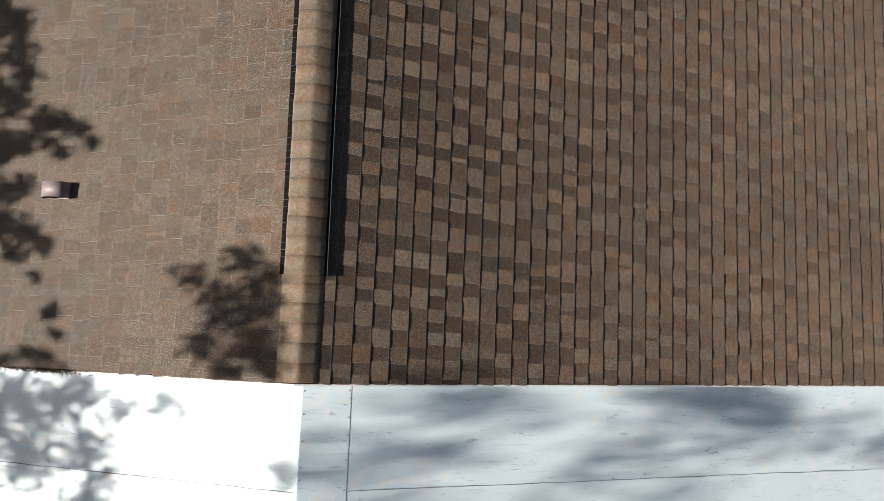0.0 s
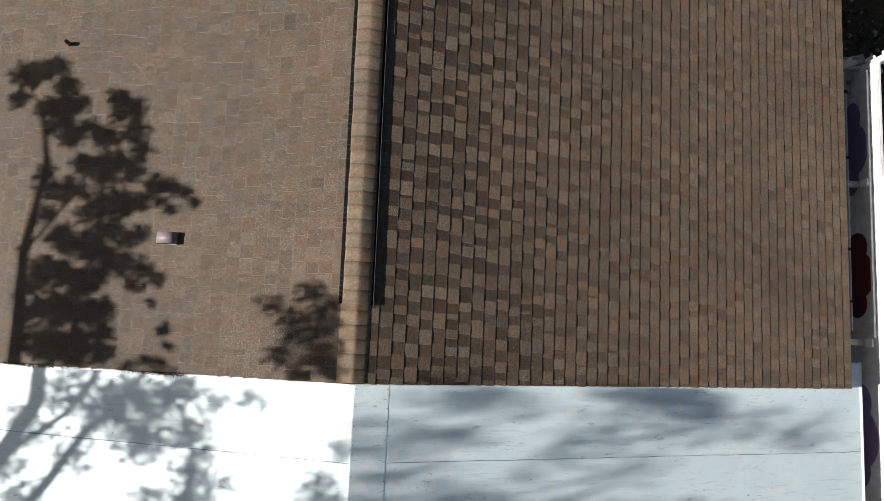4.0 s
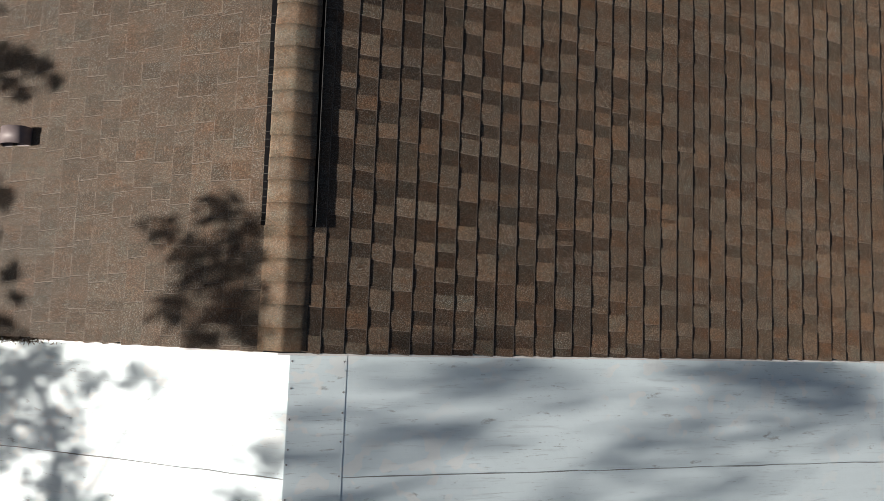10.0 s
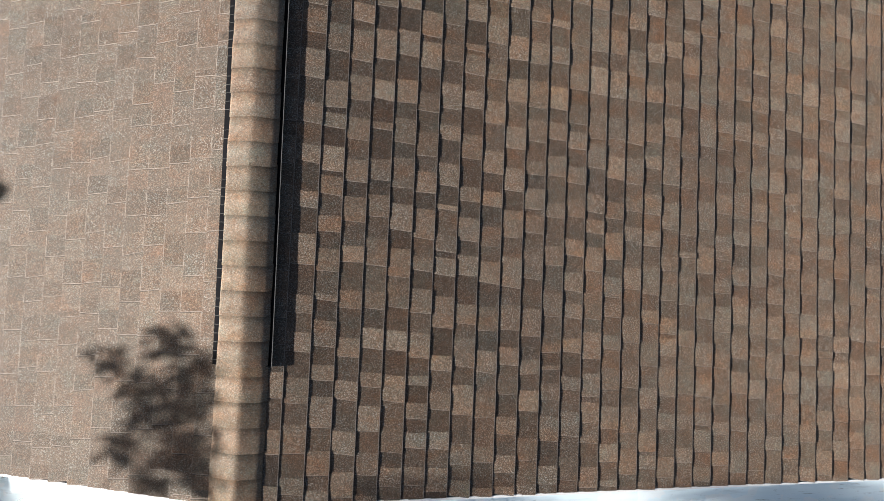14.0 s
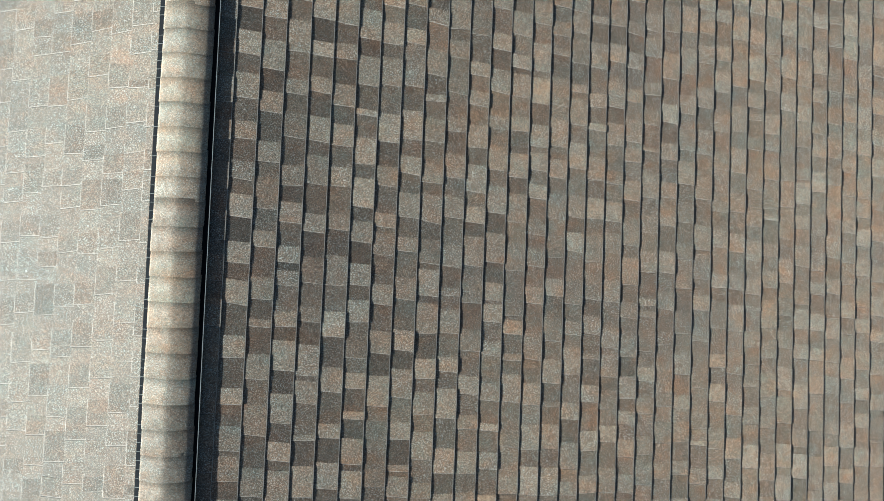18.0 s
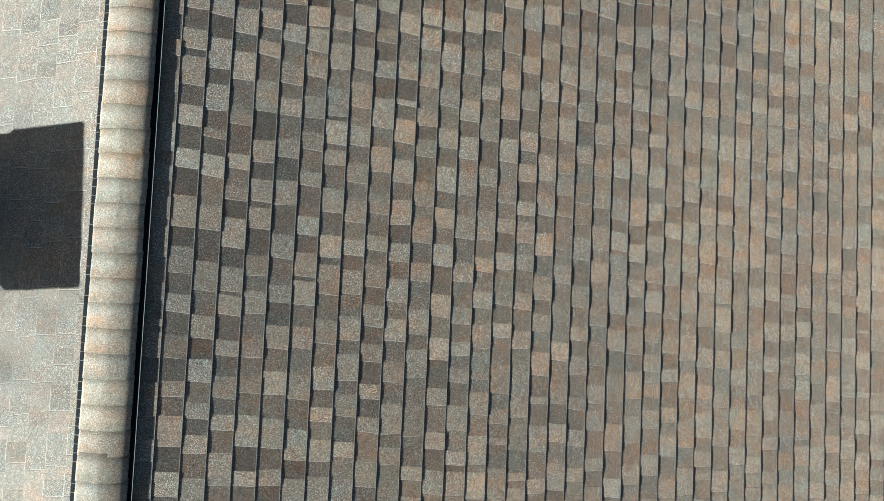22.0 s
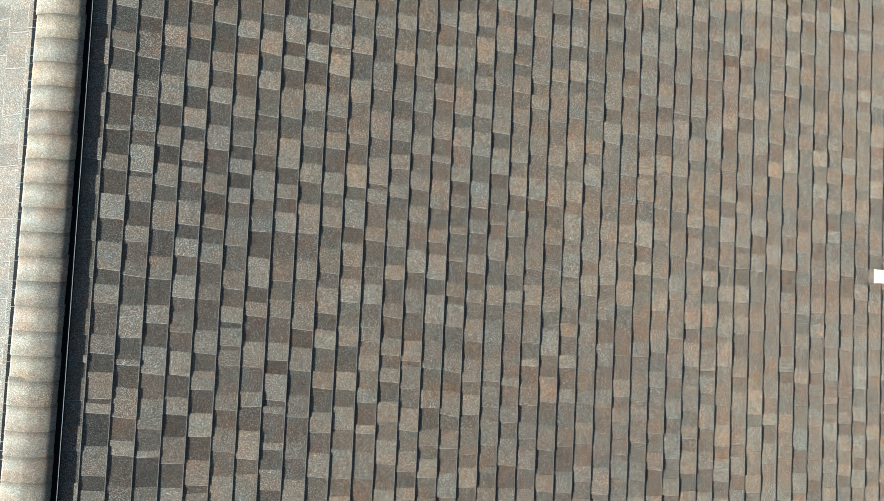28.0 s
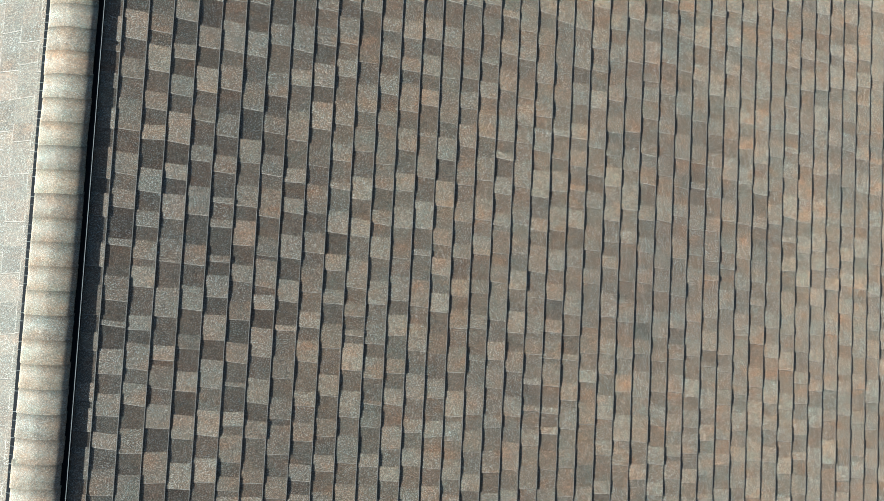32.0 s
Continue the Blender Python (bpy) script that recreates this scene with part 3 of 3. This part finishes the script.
def hooded_vent(x, y):
    """A low hooded exhaust with a rounded back."""
    root = tagged(new("roof_vent"), "small mauve-grey hooded roof vent on brown shingles", "roof vent")
    root.location = (x, y, RZ - abs(x) * TP)
    segs, w, ln, h, th = 28, 0.062, 0.235, 0.115, 0.004
    arch = [(-ln / 2 * math.cos(math.pi * k / segs), h * math.sin(math.pi * k / segs) ** 0.8) for k in range(segs + 1)]
    inner = [(px * (1 - th / (ln / 2)), pz * (1 - th / h)) for px, pz in arch]
    vs = [(px, s * w, pz + px * TP) for prof in (arch, inner) for s in (-1, 1) for px, pz in prof]
    n = segs + 1
    fs = []
    for k in range(segs):
        fs += [(k, n + k, n + k + 1, k + 1), (2 * n + k, 2 * n + k + 1, 3 * n + k + 1, 3 * n + k), (k, k + 1, 2 * n + k + 1, 2 * n + k), (n + k, 3 * n + k, 3 * n + k + 1, n + k + 1)]
    hood = mesh_part("hood", vs, fs, M_PIPE, root)
    for i, poly in enumerate(hood.data.polygons):
        poly.use_smooth = i % 4 < 2
    # a solid black plug puts in the dark inside the hood
    bm = bmesh.new()
    tube(bm, [(0, 0, -0.01), (0, 0, h * 0.55)], [0.035, 0.035], 16)
    part("throat", bm, M_BLACK, root, "solid black plug for the dark inside the hood")
    bm = bmesh.new()
    box(bm, (-ln * 0.52, -w * 1.02, -0.004), (ln * 0.52, w * 1.02, 0.008), 0.003)
    fl = part("flashing", bm, M_PIPE, root, "flat painted flashing")
    fl.rotation_euler = (0, -PITCH, 0)
    return root


hooded_vent(-2.02, 1.395)
roof_pipe(-3.40, 3.58, 0.024, 0.09, "short thin brown vent pipe on the shingles", M_RUST)
white_square = tagged(new("white_square"), "small white plastic square lying on the shingles", "square")
vs = [on_slope(1, s, y, h) for h in (0.006, 0.018) for s, y in ((6.045, 9.904), (6.20, 9.904), (6.20, 10.014), (6.045, 10.014))]
mesh_part("plate", vs, [(0, 1, 2, 3), (4, 7, 6, 5), (0, 4, 5, 1), (1, 5, 6, 2), (2, 6, 7, 3), (3, 7, 4, 0)], M_TAG, white_square)

# ---- chimney west of the ridge ----
chimney = tagged(new("chimney"), "plastered square chimney on the western roof slope", "chimney", kind="structure")
for nm, e, z0, z1 in (("stack", 0.0, RZ - 1.2, RZ + 0.65), ("cap", 0.03, RZ + 0.651, RZ + 0.715)):
    o = box_part(nm, (-0.63 - e, -0.46 - e, z0), (e, 0.46 + e, z1), M_BRICK, chimney, "", 0.01)
    o.matrix_world = pose(-1.72, 6.84, 0, 0, 0, 4.5)

# ---- fence east of the house ----
XF, ZF = 7.385, 2.05
fence = tagged(new("fence"), "tall white board fence with painted shapes", "fence")
rng = random.Random(8)
y = -5.0
board = None
while y < 4.68:
    if board is None:
        board = box_part("board", (-0.010, 0, 0.03), (0.010, 0.1425, ZF - 0.02), M_FENCE, fence, "", 0.002)
        board.location = (XF, y, 0)
    else:
        o = board.copy()
        scene.collection.objects.link(o)
        o.location = (XF + rng.uniform(-0.003, 0.003), y, rng.uniform(-0.01, 0.01) + (0.16 if y < 2.9 else 0.0))
    y += 0.144
post = None
for y in (-4.32, -1.87, 0.62, 2.98, 4.80):
    if post is None:
        post = box_part("post", (-0.05, -0.05, 0), (0.05, 0.05, ZF + 0.117), M_FENCE, fence, "", 0.004)
        post.location = (XF + 0.065, y, 0)
        cap = box_part("post_cap", (-0.115, -0.065, ZF + 0.118), (0.075, 0.065, ZF + 0.185), M_WHITEPAINT, fence, "", 0.012)
        cap.location = post.location
    else:
        for src in (post, cap):
            o = src.copy()
            scene.collection.objects.link(o)
            o.location = (XF + 0.065, y, 0)
box_part("top_rail", (XF + 0.012, 3.0, ZF - 0.10), (XF + 0.05, 4.8, ZF - 0.014), M_FENCE, fence, "white top rail", 0.004)
box_part("top_rail", (XF + 0.012, -5.0, ZF + 0.03), (XF + 0.05, 3.0, ZF + 0.116), M_FENCE, fence, "white top rail", 0.004)
box_part("face_rail", (XF - 0.052, 0.70, ZF - 0.215), (XF - 0.014, 4.70, ZF - 0.175), M_FENCE, fence, "white rail on the face of the boards", 0.003)
# cross beams from the house to the posts, each with a white end cap
for y, x0 in ((2.98, 7.1), (0.62, 6.62), (-1.87, 6.64)):
    box_part("cross_beam", (x0, y - 0.045, ZF - 0.44), (XF - 0.013, y + 0.045, ZF - 0.35), M_GREYWOOD, fence, "weathered timber cross beam", 0.004)
    box_part("beam_cap", (XF - 0.075, y - 0.06, ZF - 0.345), (XF - 0.0535, y + 0.06, ZF - 0.19), M_WHITEPAINT, fence, "white beam end cap", 0.006)

# painted shapes on the house side of the fence
def blot(y, z, parts, mat):
    """Overlapping rounded shapes painted on the boards."""
    vs, fs = [], []
    for i, (dy, dz, ry, rz) in enumerate(parts):
        k = len(vs)
        vs += [(XF - 0.0165 - 0.0006 * i, y + dy + ry * math.cos(a), z + dz + rz * math.sin(a)) for a in (2 * math.pi * j / 24 for j in range(24))]
        fs.append(tuple(range(k + 23, k - 1, -1)))
    mesh_part("painted_shape", vs, fs, mat, fence, "rounded painted shape on the boards")


blot(3.55, 1.52, ((0.5, 0.0, 0.25, 0.17), (0.0, 0.03, 0.40, 0.27), (-0.45, -0.05, 0.25, 0.16)), M_PURPLE)
blot(1.62, 1.52, ((0.42, 0.03, 0.22, 0.20), (0.0, 0.08, 0.34, 0.27), (-0.42, 0.0, 0.22, 0.20)), M_RED)
blot(-0.75, 1.52, ((0.5, 0.0, 0.28, 0.22), (0.0, 0.05, 0.42, 0.28), (-0.45, -0.05, 0.28, 0.22)), M_PURPLE)
blot(-3.2, 1.50, ((0.4, 0.0, 0.28, 0.22), (-0.1, 0.06, 0.36, 0.26)), M_RED)

# return fence from the corner post back to the house
side_fence = tagged(new("side_fence"), "weathered grey board fence between the house and the corner post", "fence")
for k in range(9):
    x = 6.12 + 0.135 * k
    box_part("board", (x, 4.84 + 0.012 * k, 0.02), (x + 0.127, 4.86 + 0.012 * k, 1.72 + 0.02 * (k % 3)), M_GREYWOOD, side_fence, "", 0.002)
for z in (0.5, 1.62):
    box_part("rail", (6.1, 4.77, z), (7.40, 4.835, z + 0.09), M_GREYWOOD, side_fence, "grey timber rail", 0.004)
for k, (ya, zz) in enumerate(((4.42, 1.60), (4.56, 1.66), (4.70, 1.80))):
    bm = bmesh.new()
    box(bm, (-0.75, -0.07, -0.012), (0.75, 0.07, 0.012), 0.002)
    pl = part("loose_plank", bm, M_GREYWOOD, None)
    pl.name = "plank"
    pl.matrix_world = pose(6.78, ya, zz, 0, 9, 12 + 5 * k)
    pl.parent = side_fence

# round white tops of the old posts at the corner
for x, y, r in ((7.50, 4.93, 0.05), (7.60, 4.72, 0.06)):
    bm = bmesh.new()
    tube(bm, [Vector((0, 0, 0)), Vector((0, 0, 1.72)), Vector((0, 0, 1.82)), Vector((0, 0, 1.85))], [r * 0.7, r * 0.7, r * 0.8, r * 0.5], 14)
    o = part("corner_post", bm, M_WHITEPAINT, None)
    o.location = (x, y, 0)
    tagged(o, "round white fence post at the corner", "post", "corner posts")
# grey pipe run along the eave, strapped to the wall
pipe_run = tagged(new("eave_pipe"), "thin grey pipe strapped along the house wall under the eave", "pipe")
bm = bmesh.new()
tube(bm, [Vector((6.93, y, 1.93)) for y in (0.78, 2.0, 3.4, 4.5)], [0.026] * 4, 12)
part("pipe", bm, M_CONDUIT, pipe_run)
for y in (1.2, 1.95, 3.3, 4.3):
    box_part("strap", (6.06, y - 0.014, 1.893), (6.965, y + 0.014, 1.903), M_BLACK, pipe_run, "dark strap", 0.0)
    box_part("clamp", (6.902, y - 0.02, 1.9), (6.958, y + 0.02, 1.962), M_BLACK, pipe_run, "dark clamp", 0.004)
# pale stones and weeds on the ground behind the corner
rng = random.Random(70)
for nm, mat, count, size, lab in (("loose_stones", M_STONE, 260, 0.05, "pale loose stones on bare earth"), ("weeds", M_LEAF, 1500, 0.09, "low green weeds on dry earth")):
    vs, fs = [], []
    for _ in range(count):
        p = Vector((rng.uniform(5.6, 11.0), rng.choice((rng.uniform(5.4, 9.5), rng.uniform(5.4, 6.6))), 0.0))
        r = size * rng.uniform(0.3, 1.2)
        k = len(vs)
        if mat is M_STONE:
            vs += [p + Vector((r, 0, 0)), p + Vector((0, r * rng.uniform(0.6, 1.2), 0)), p + Vector((-r, 0, 0)), p + Vector((0, -r, 0)), p + Vector((r * 0.2, r * 0.1, r * 0.7))]
            fs += [(k, k + 1, k + 4), (k + 1, k + 2, k + 4), (k + 2, k + 3, k + 4), (k + 3, k, k + 4)]
        else:
            a = Vector((rng.gauss(0, 0.7), rng.gauss(0, 0.7), 1)).normalized() * r * 2
            c = Vector((rng.gauss(0, 1), rng.gauss(0, 1), 0)).normalized() * r * 0.5
            vs += [p, p + a * 0.5 + c, p + a, p + a * 0.5 - c]
            fs.append((k, k + 1, k + 2, k + 3))
    tagged(mesh_part(nm, vs, fs, mat), lab, nm.split("_")[-1], kind="stuff")

rng = random.Random(44)
vs, fs = [], []
for _ in range(1800):
    x = rng.choice((rng.uniform(-3.78, -3.15), rng.gauss(-2.1, 0.14), rng.gauss(-1.85, 0.10), rng.uniform(-3.9, -1.6) if rng.random() < 0.25 else rng.gauss(-3.4, 0.15)))
    p = Vector((x, 0.008 - abs(rng.gauss(0, 0.016)), RZ - abs(x) * TP + rng.uniform(-0.006, 0.014)))
    a = Vector((rng.gauss(0, 1), rng.gauss(0, 1), rng.gauss(0, 0.4))).normalized() * rng.uniform(0.006, 0.017)
    c = a.cross(Vector((rng.gauss(0, 1), rng.gauss(0, 1), rng.gauss(0, 1)))).normalized() * rng.uniform(0.002, 0.005)
    k = len(vs)
    vs += [p - a, p + c, p + a, p - c]
    fs.append((k, k + 1, k + 2, k + 3))
tagged(mesh_part("leaf_litter", vs, fs, M_LITTER), "dry brown leaf litter caught along the gable edge", "leaf litter", kind="stuff")

# ---- trees west of the house, whose shade lies on the roofs ----
def caster(side, x, y, dist, drop=0.0):
    """The place dist metres up the sun's ray from a point of the roof."""
    p = Vector((x, y, RZ - abs(x) * TP - drop))
    return p - SUN_DIR * dist


def leaf_cloud(clumps, rng, size, per, flat=1.0):
    """Long drooping leaves scattered through clumps of (centre, radius); flat: height of a clump to its width."""
    v, f = [], []
    for c, r in clumps:
        for _ in range(int(per * (r / 0.3) ** 2)):
            d = Vector((rng.gauss(0, 1), rng.gauss(0, 1), rng.gauss(0, 1)))
            p = d.normalized() * r * rng.random() ** 0.45
            p = c + Vector((p.x, p.y, p.z * flat))
            ln, wd = size * rng.uniform(0.6, 1.3), size * rng.uniform(0.14, 0.26)
            a = Vector((rng.gauss(0, 0.6), rng.gauss(0, 0.6), -1)).normalized()
            b = a.cross(Vector((rng.gauss(0, 1), rng.gauss(0, 1), rng.gauss(0, 1)))).normalized() * wd
            k = len(v)
            v += [p, p + a * ln * 0.5 + b, p + a * ln, p + a * ln * 0.5 - b]
            f.append((k, k + 1, k + 2, k + 3))
    return [tuple(p) for p in v], f


def tree(limbs, clumps, base, size, per, seed, label, flat=1.0):
    root = tagged(new("tree"), label, "tree")
    root.location = base
    o = Vector(base)
    rng = random.Random(seed)
    for i, (pts, r0, r1) in enumerate(limbs):
        bm = bmesh.new()
        n = len(pts)
        tube(bm, [Vector(p) - o for p in pts], [r0 + (r1 - r0) * k / (n - 1) for k in range(n)], 8)
        part("trunk" if i == 0 else "limb", bm, M_BARK, root)
    v, f = leaf_cloud([(c - o, r) for c, r in clumps], rng, size, per, flat)
    mesh_part("crown", v, f, M_LEAF, root, "drooping grey-green leaves with gaps")
    return root


D1 = 6.5
SHADE = [(-3.89, 3.21, .15), (-3.93, 2.92, .11), (-3.58, 3.27, .14), (-3.38, 3.03, .12), (-3.23, 2.83, .11), (-3.50, 2.81, .10), (-3.51, 2.55, .07), (-2.74, 2.91, .11), (-2.59, 2.78, .13), (-2.51, 2.52, .13), (-2.42, 2.30, .10), (-2.75, 2.72, .07), (-3.07, 2.57, .10), (-2.88, 2.50, .08), (-2.74, 2.21, .11), (-2.54, 2.09, .14), (-2.82, 2.01, .10), (-3.04, 2.16, .06), (-3.48, 1.87, .10), (-3.27, 1.78, .07), (-3.49, 1.59, .09), (-3.07, 1.84, .08), (-2.77, 1.78, .11), (-2.57, 1.68, .11)]
SHADE += [(-2.38, 1.77, .11), (-2.23, 1.95, .09), (-2.07, 1.93, .09), (-1.88, 1.86, .07), (-1.80, 1.75, .05), (-2.02, 1.66, .06), (-2.16, 1.76, .06), (-3.23, 1.40, .10), (-3.08, 1.22, .13), (-2.90, 1.34, .12), (-2.71, 1.47, .12), (-2.51, 1.34, .10), (-2.35, 1.40, .07), (-2.68, 1.10, .12), (-2.45, 1.07, .12), (-2.26, 1.03, .09), (-2.11, 0.93, .06), (-2.34, 0.85, .07), (-2.16, 0.67, .04), (-3.69, 1.21, .05), (-3.48, 0.81, .12), (-3.22, 0.94, .13), (-2.98, 0.85, .16), (-2.80, 0.94, .11)]
SHADE += [(-2.65, 0.61, .09), (-3.55, 0.53, .10), (-3.29, 0.60, .16), (-3.02, 0.54, .19), (-2.76, 0.55, .14), (-2.67, 0.34, .11), (-3.39, 0.23, .18), (-3.12, 0.17, .18), (-2.86, 0.18, .18), (-2.61, 0.12, .10), (-3.70, 0.71, .04), (-1.98, 0.39, .06), (-1.92, 0.24, .04), (-2.15, 0.08, .06), (-1.99, 0.06, .06), (-2.33, 0.02, .03)]
SHADE += [(-3.28, 2.46, .12), (-3.08, 2.16, .12), (-3.22, 1.92, .10), (-2.89, 2.10, .11), (-2.95, 1.63, .12), (-3.55, 2.05, .09), (-3.28, 1.34, .11), (-3.55, 2.80, .13), (-3.38, 2.68, .12), (-2.85, 2.44, .11), (-2.62, 1.75, .12), (-2.82, 1.22, .12), (-3.4, 1.0, .13)]
SHADE_B = [(-0.79, 0.72, .13), (-0.59, 0.62, .13), (-0.42, 0.86, .15), (-0.29, 0.66, .15), (-0.49, 0.46, .16), (-0.33, 0.42, .14), (-0.65, 0.22, .15), (-0.33, 0.2, .16), (-0.47, 0.05, .12), (-0.17, 0.74, .12), (-0.19, 0.5, .12), (-0.19, 0.24, .14), (-0.13, 0.08, .13), (-0.10, 0.34, .07), (-0.11, 0.56, .06),
           (-2.52, -0.4, .25), (-2.08, -0.45, .3), (-1.83, -0.23, .25), (-1.6, -0.64, .22), (-1.57, -0.95, .2), (-1.65, -1.25, .22), (-1.68, -1.6, .26), (-1.35, -0.3, .2), (-2.45, -1.85, .25), (-1.4, -1.85, .3)]
SHADE_C = [(-0.95, -0.23, .14), (-1.15, -1.8, .2), (-0.7, -1.78, .2), (-0.22, -1.12, .2), (-0.05, -1.33, .2), (-0.05, -0.67, .14), (-3.5, -1.42, .25), (-3.5, -1.8, .25), (-2.05, -1.3, .16)]
SHADE_D = [(-3.2, -0.3, .24), (-2.9, -0.12, .26), (-2.3, -0.15, .26), (-2.0, -0.8, .2), (-1.75, -0.1, .2), (-3.3, -0.75, .2), (-3.55, -0.6, .18), (-2.75, -1.65, .18), (-1.25, -1.1, .14), (-2.6, -0.55, .3), (-2.9, -0.95, .22), (-2.2, -0.75, .26), (-3.6, -1.1, .2)]
SHADE_E = [(-2.97, -0.36, .2), (-2.61, -0.35, .22), (-2.37, -0.24, .2), (-2.08, -0.39, .22), (-1.81, -0.22, .2), (-1.58, -0.53, .16), (-1.43, -0.78, .14), (-1.91, -0.71, .15), (-2.23, -0.63, .18), (-1.48, -1.07, .14), (-1.45, -1.35, .17), (-1.64, -1.65, .17), (-1.36, -1.76, .19),
           (-1.69, -1.91, .2), (-2.16, -1.94, .18), (-2.47, -1.97, .18), (-1.03, -1.85, .18), (-0.71, -1.75, .16), (-0.24, -0.99, .14), (-0.16, -1.24, .16), (-0.12, -1.54, .18), (-0.26, -1.79, .18), (-2.02, -1.55, .10), (-2.18, -1.69, .12)]
base1 = (-11.6, -3.6, 0.0)


def P(x, y, dist=D1):
    return caster(-1, x, y, dist, WDROP if y < 0 else 0.0)


fork = P(-4.6, -3.0)
tree([([base1, (-11.4, -3.5, 2.0), fork, P(-3.9, -1.2), P(-3.43, -0.43), P(-3.62, 0.4), P(-3.66, 1.2), P(-3.5, 2.2), P(-3.65, 2.9)], 0.13, 0.02),
      ([fork, P(-3.65, -1.8), P(-3.18, -1.22), P(-2.81, -0.67), P(-2.52, -0.44), P(-2.3, 0.1)], 0.06, 0.03),
      ([P(-3.9, -1.2), P(-3.58, -0.88), P(-3.07, -0.52), P(-2.87, 0.0), P(-3.0, 0.9), P(-2.7, 1.5), P(-2.2, 1.95)], 0.04, 0.012),
      ([P(-3.66, 1.2), P(-3.1, 1.9), P(-2.8, 2.5), P(-2.6, 2.8)], 0.02, 0.01),
      ([P(-3.6, -1.35), P(-3.4, -1.25), P(-3.0, -1.11), P(-2.3, -0.95)], 0.018, 0.008)],
     [(P(x + 0.07, y + 0.04), r * 1.12) for x, y, r in SHADE], base1, 0.10, 640, 4, "tall slender gum tree beside the house")

# a second gum whose crown reaches over the gable
base2 = (-11.0, -5.6, 0.0)
fork = P(-2.6, -4.2)
tree([([base2, (-10.6, -5.4, 2.6), fork, P(-2.3, -3.4)], 0.15, 0.08),
      ([P(-2.3, -3.4), P(-1.9, -2.6), P(-1.68, -1.6), P(-1.6, -0.8), P(-1.85, -0.25)], 0.05, 0.012),
      ([fork, P(-1.0, -2.6), P(-0.44, -1.84), P(-0.04, -1.56), P(0.0, -1.2)], 0.06, 0.015),
      ([P(-1.68, -1.6), P(-1.1, -0.6), P(-0.75, 0.1), P(-0.5, 0.7)], 0.012, 0.005)],
     [(P(x, y + 0.03), r * 0.92) for x, y, r in SHADE_B[:15] * 2] + [(P(x, y, 7.5), r) for x, y, r in SHADE_B[15:] + SHADE_C + SHADE_D + SHADE_E], base2, 0.085, 260, 9, "gum tree with a thin crown beside the house")

# a taller gum farther back
D2 = 12.0
FAR = [(3.55, -0.13, .2), (3.75, -0.15, .22), (4.0, -0.16, .22), (4.25, -0.19, .2), (4.5, -0.22, .18), (3.2, -0.2, .2), (2.0, -0.17, .2), (1.75, 0.02, .16), (1.75, 0.06, .16), (1.6, -0.1, .22), (1.35, -0.18, .2), (1.0, -0.15, .16),
       (0.8, -0.5, .22), (1.1, -0.62, .22), (1.4, -0.5, .18), (2.7, -0.66, .22), (3.0, -0.58, .24), (3.3, -0.55, .2), (4.2, -0.52, .26), (4.55, -0.4, .2), (4.9, -0.5, .22), (5.5, -0.35, .16), (6.15, -0.58, .24), (5.9, -0.65, .18),
       (0.7, -0.95, .2), (1.1, -1.0, .2), (0.9, -1.3, .25), (1.3, -1.25, .22)]
FAR += [(1.7, -1.2, .2), (2.1, -1.35, .2), (2.6, -1.3, .2), (2.4, -1.65, .28), (1.9, -1.75, .25), (1.4, -1.75, .25), (0.8, -1.75, .25), (3.0, -1.5, .28), (3.4, -1.7, .3), (3.9, -1.55, .28), (4.4, -1.6, .28), (4.0, -1.85, .3), (4.8, -1.8, .25), (5.2, -1.95, .2),
        (3.5, -0.95, .2), (2.3, -0.95, .16), (3.0, -1.05, .16), (0.2, -0.35, .15), (0.22, -0.62, .15), (0.15, -1.0, .16), (0.27, -1.25, .18), (0.2, -1.65, .2), (0.3, -1.85, .2), (6.5, -2.1, .2), (6.1, -2.0, .2)]
base3 = (-15.5, -7.5, 0.0)


def Q(x, y):
    return caster(1, x, y, D2, WDROP)


tree([([base3, (-15.2, -7.2, 4.0), (-14.6, -6.6, 7.0), Q(1.4, -3.6), Q(2.0, -2.9), Q(3.0, -2.3)], 0.24, 0.03),
      ([(-14.6, -6.6, 7.0), Q(2.8, -3.2), Q(3.6, -2.6), Q(4.6, -2.2)], 0.10, 0.02)],
     [(Q(x, y), r * 1.15) for x, y, r in FAR + FAR[:5]], base3, 0.09, 62, 12, "old gum tree with an open crown", 0.4)


# an unseen gum added far off, so its thin top dims the roof round the chimney
THIN = [(-0.9, 5.9, .6), (-0.4, 6.1, .5), (-1.2, 6.4, .6), (-0.4, 6.7, .5), (-1.3, 7.2, .6), (-0.7, 7.0, .5)]
base4 = (-23.0, 2.5, 0.0)
tops = [caster(-1, x, y, 22.0) for x, y, _ in THIN]
tree([([base4, (-22.6, 3.0, 5.0), (-21.6, 4.0, 10.5), tops[0]], 0.30, 0.03),
      ([(-21.6, 4.0, 10.5), tops[4], tops[2]], 0.05, 0.015)],
     [(p, r) for p, (_, _, r) in zip(tops, THIN)], base4, 0.10, 17, 15, "unseen far gum tree added to dim the roof")


# ---- shingles last ----
for side in (1, -1):
    slope = tagged(new("roof_slope"), "brown laminated asphalt shingle slope")
    slope.parent = house
    shingle_slope(side, slope, lambda n, y: 0 <= n < 9 and 0.0 <= y < 5.2)
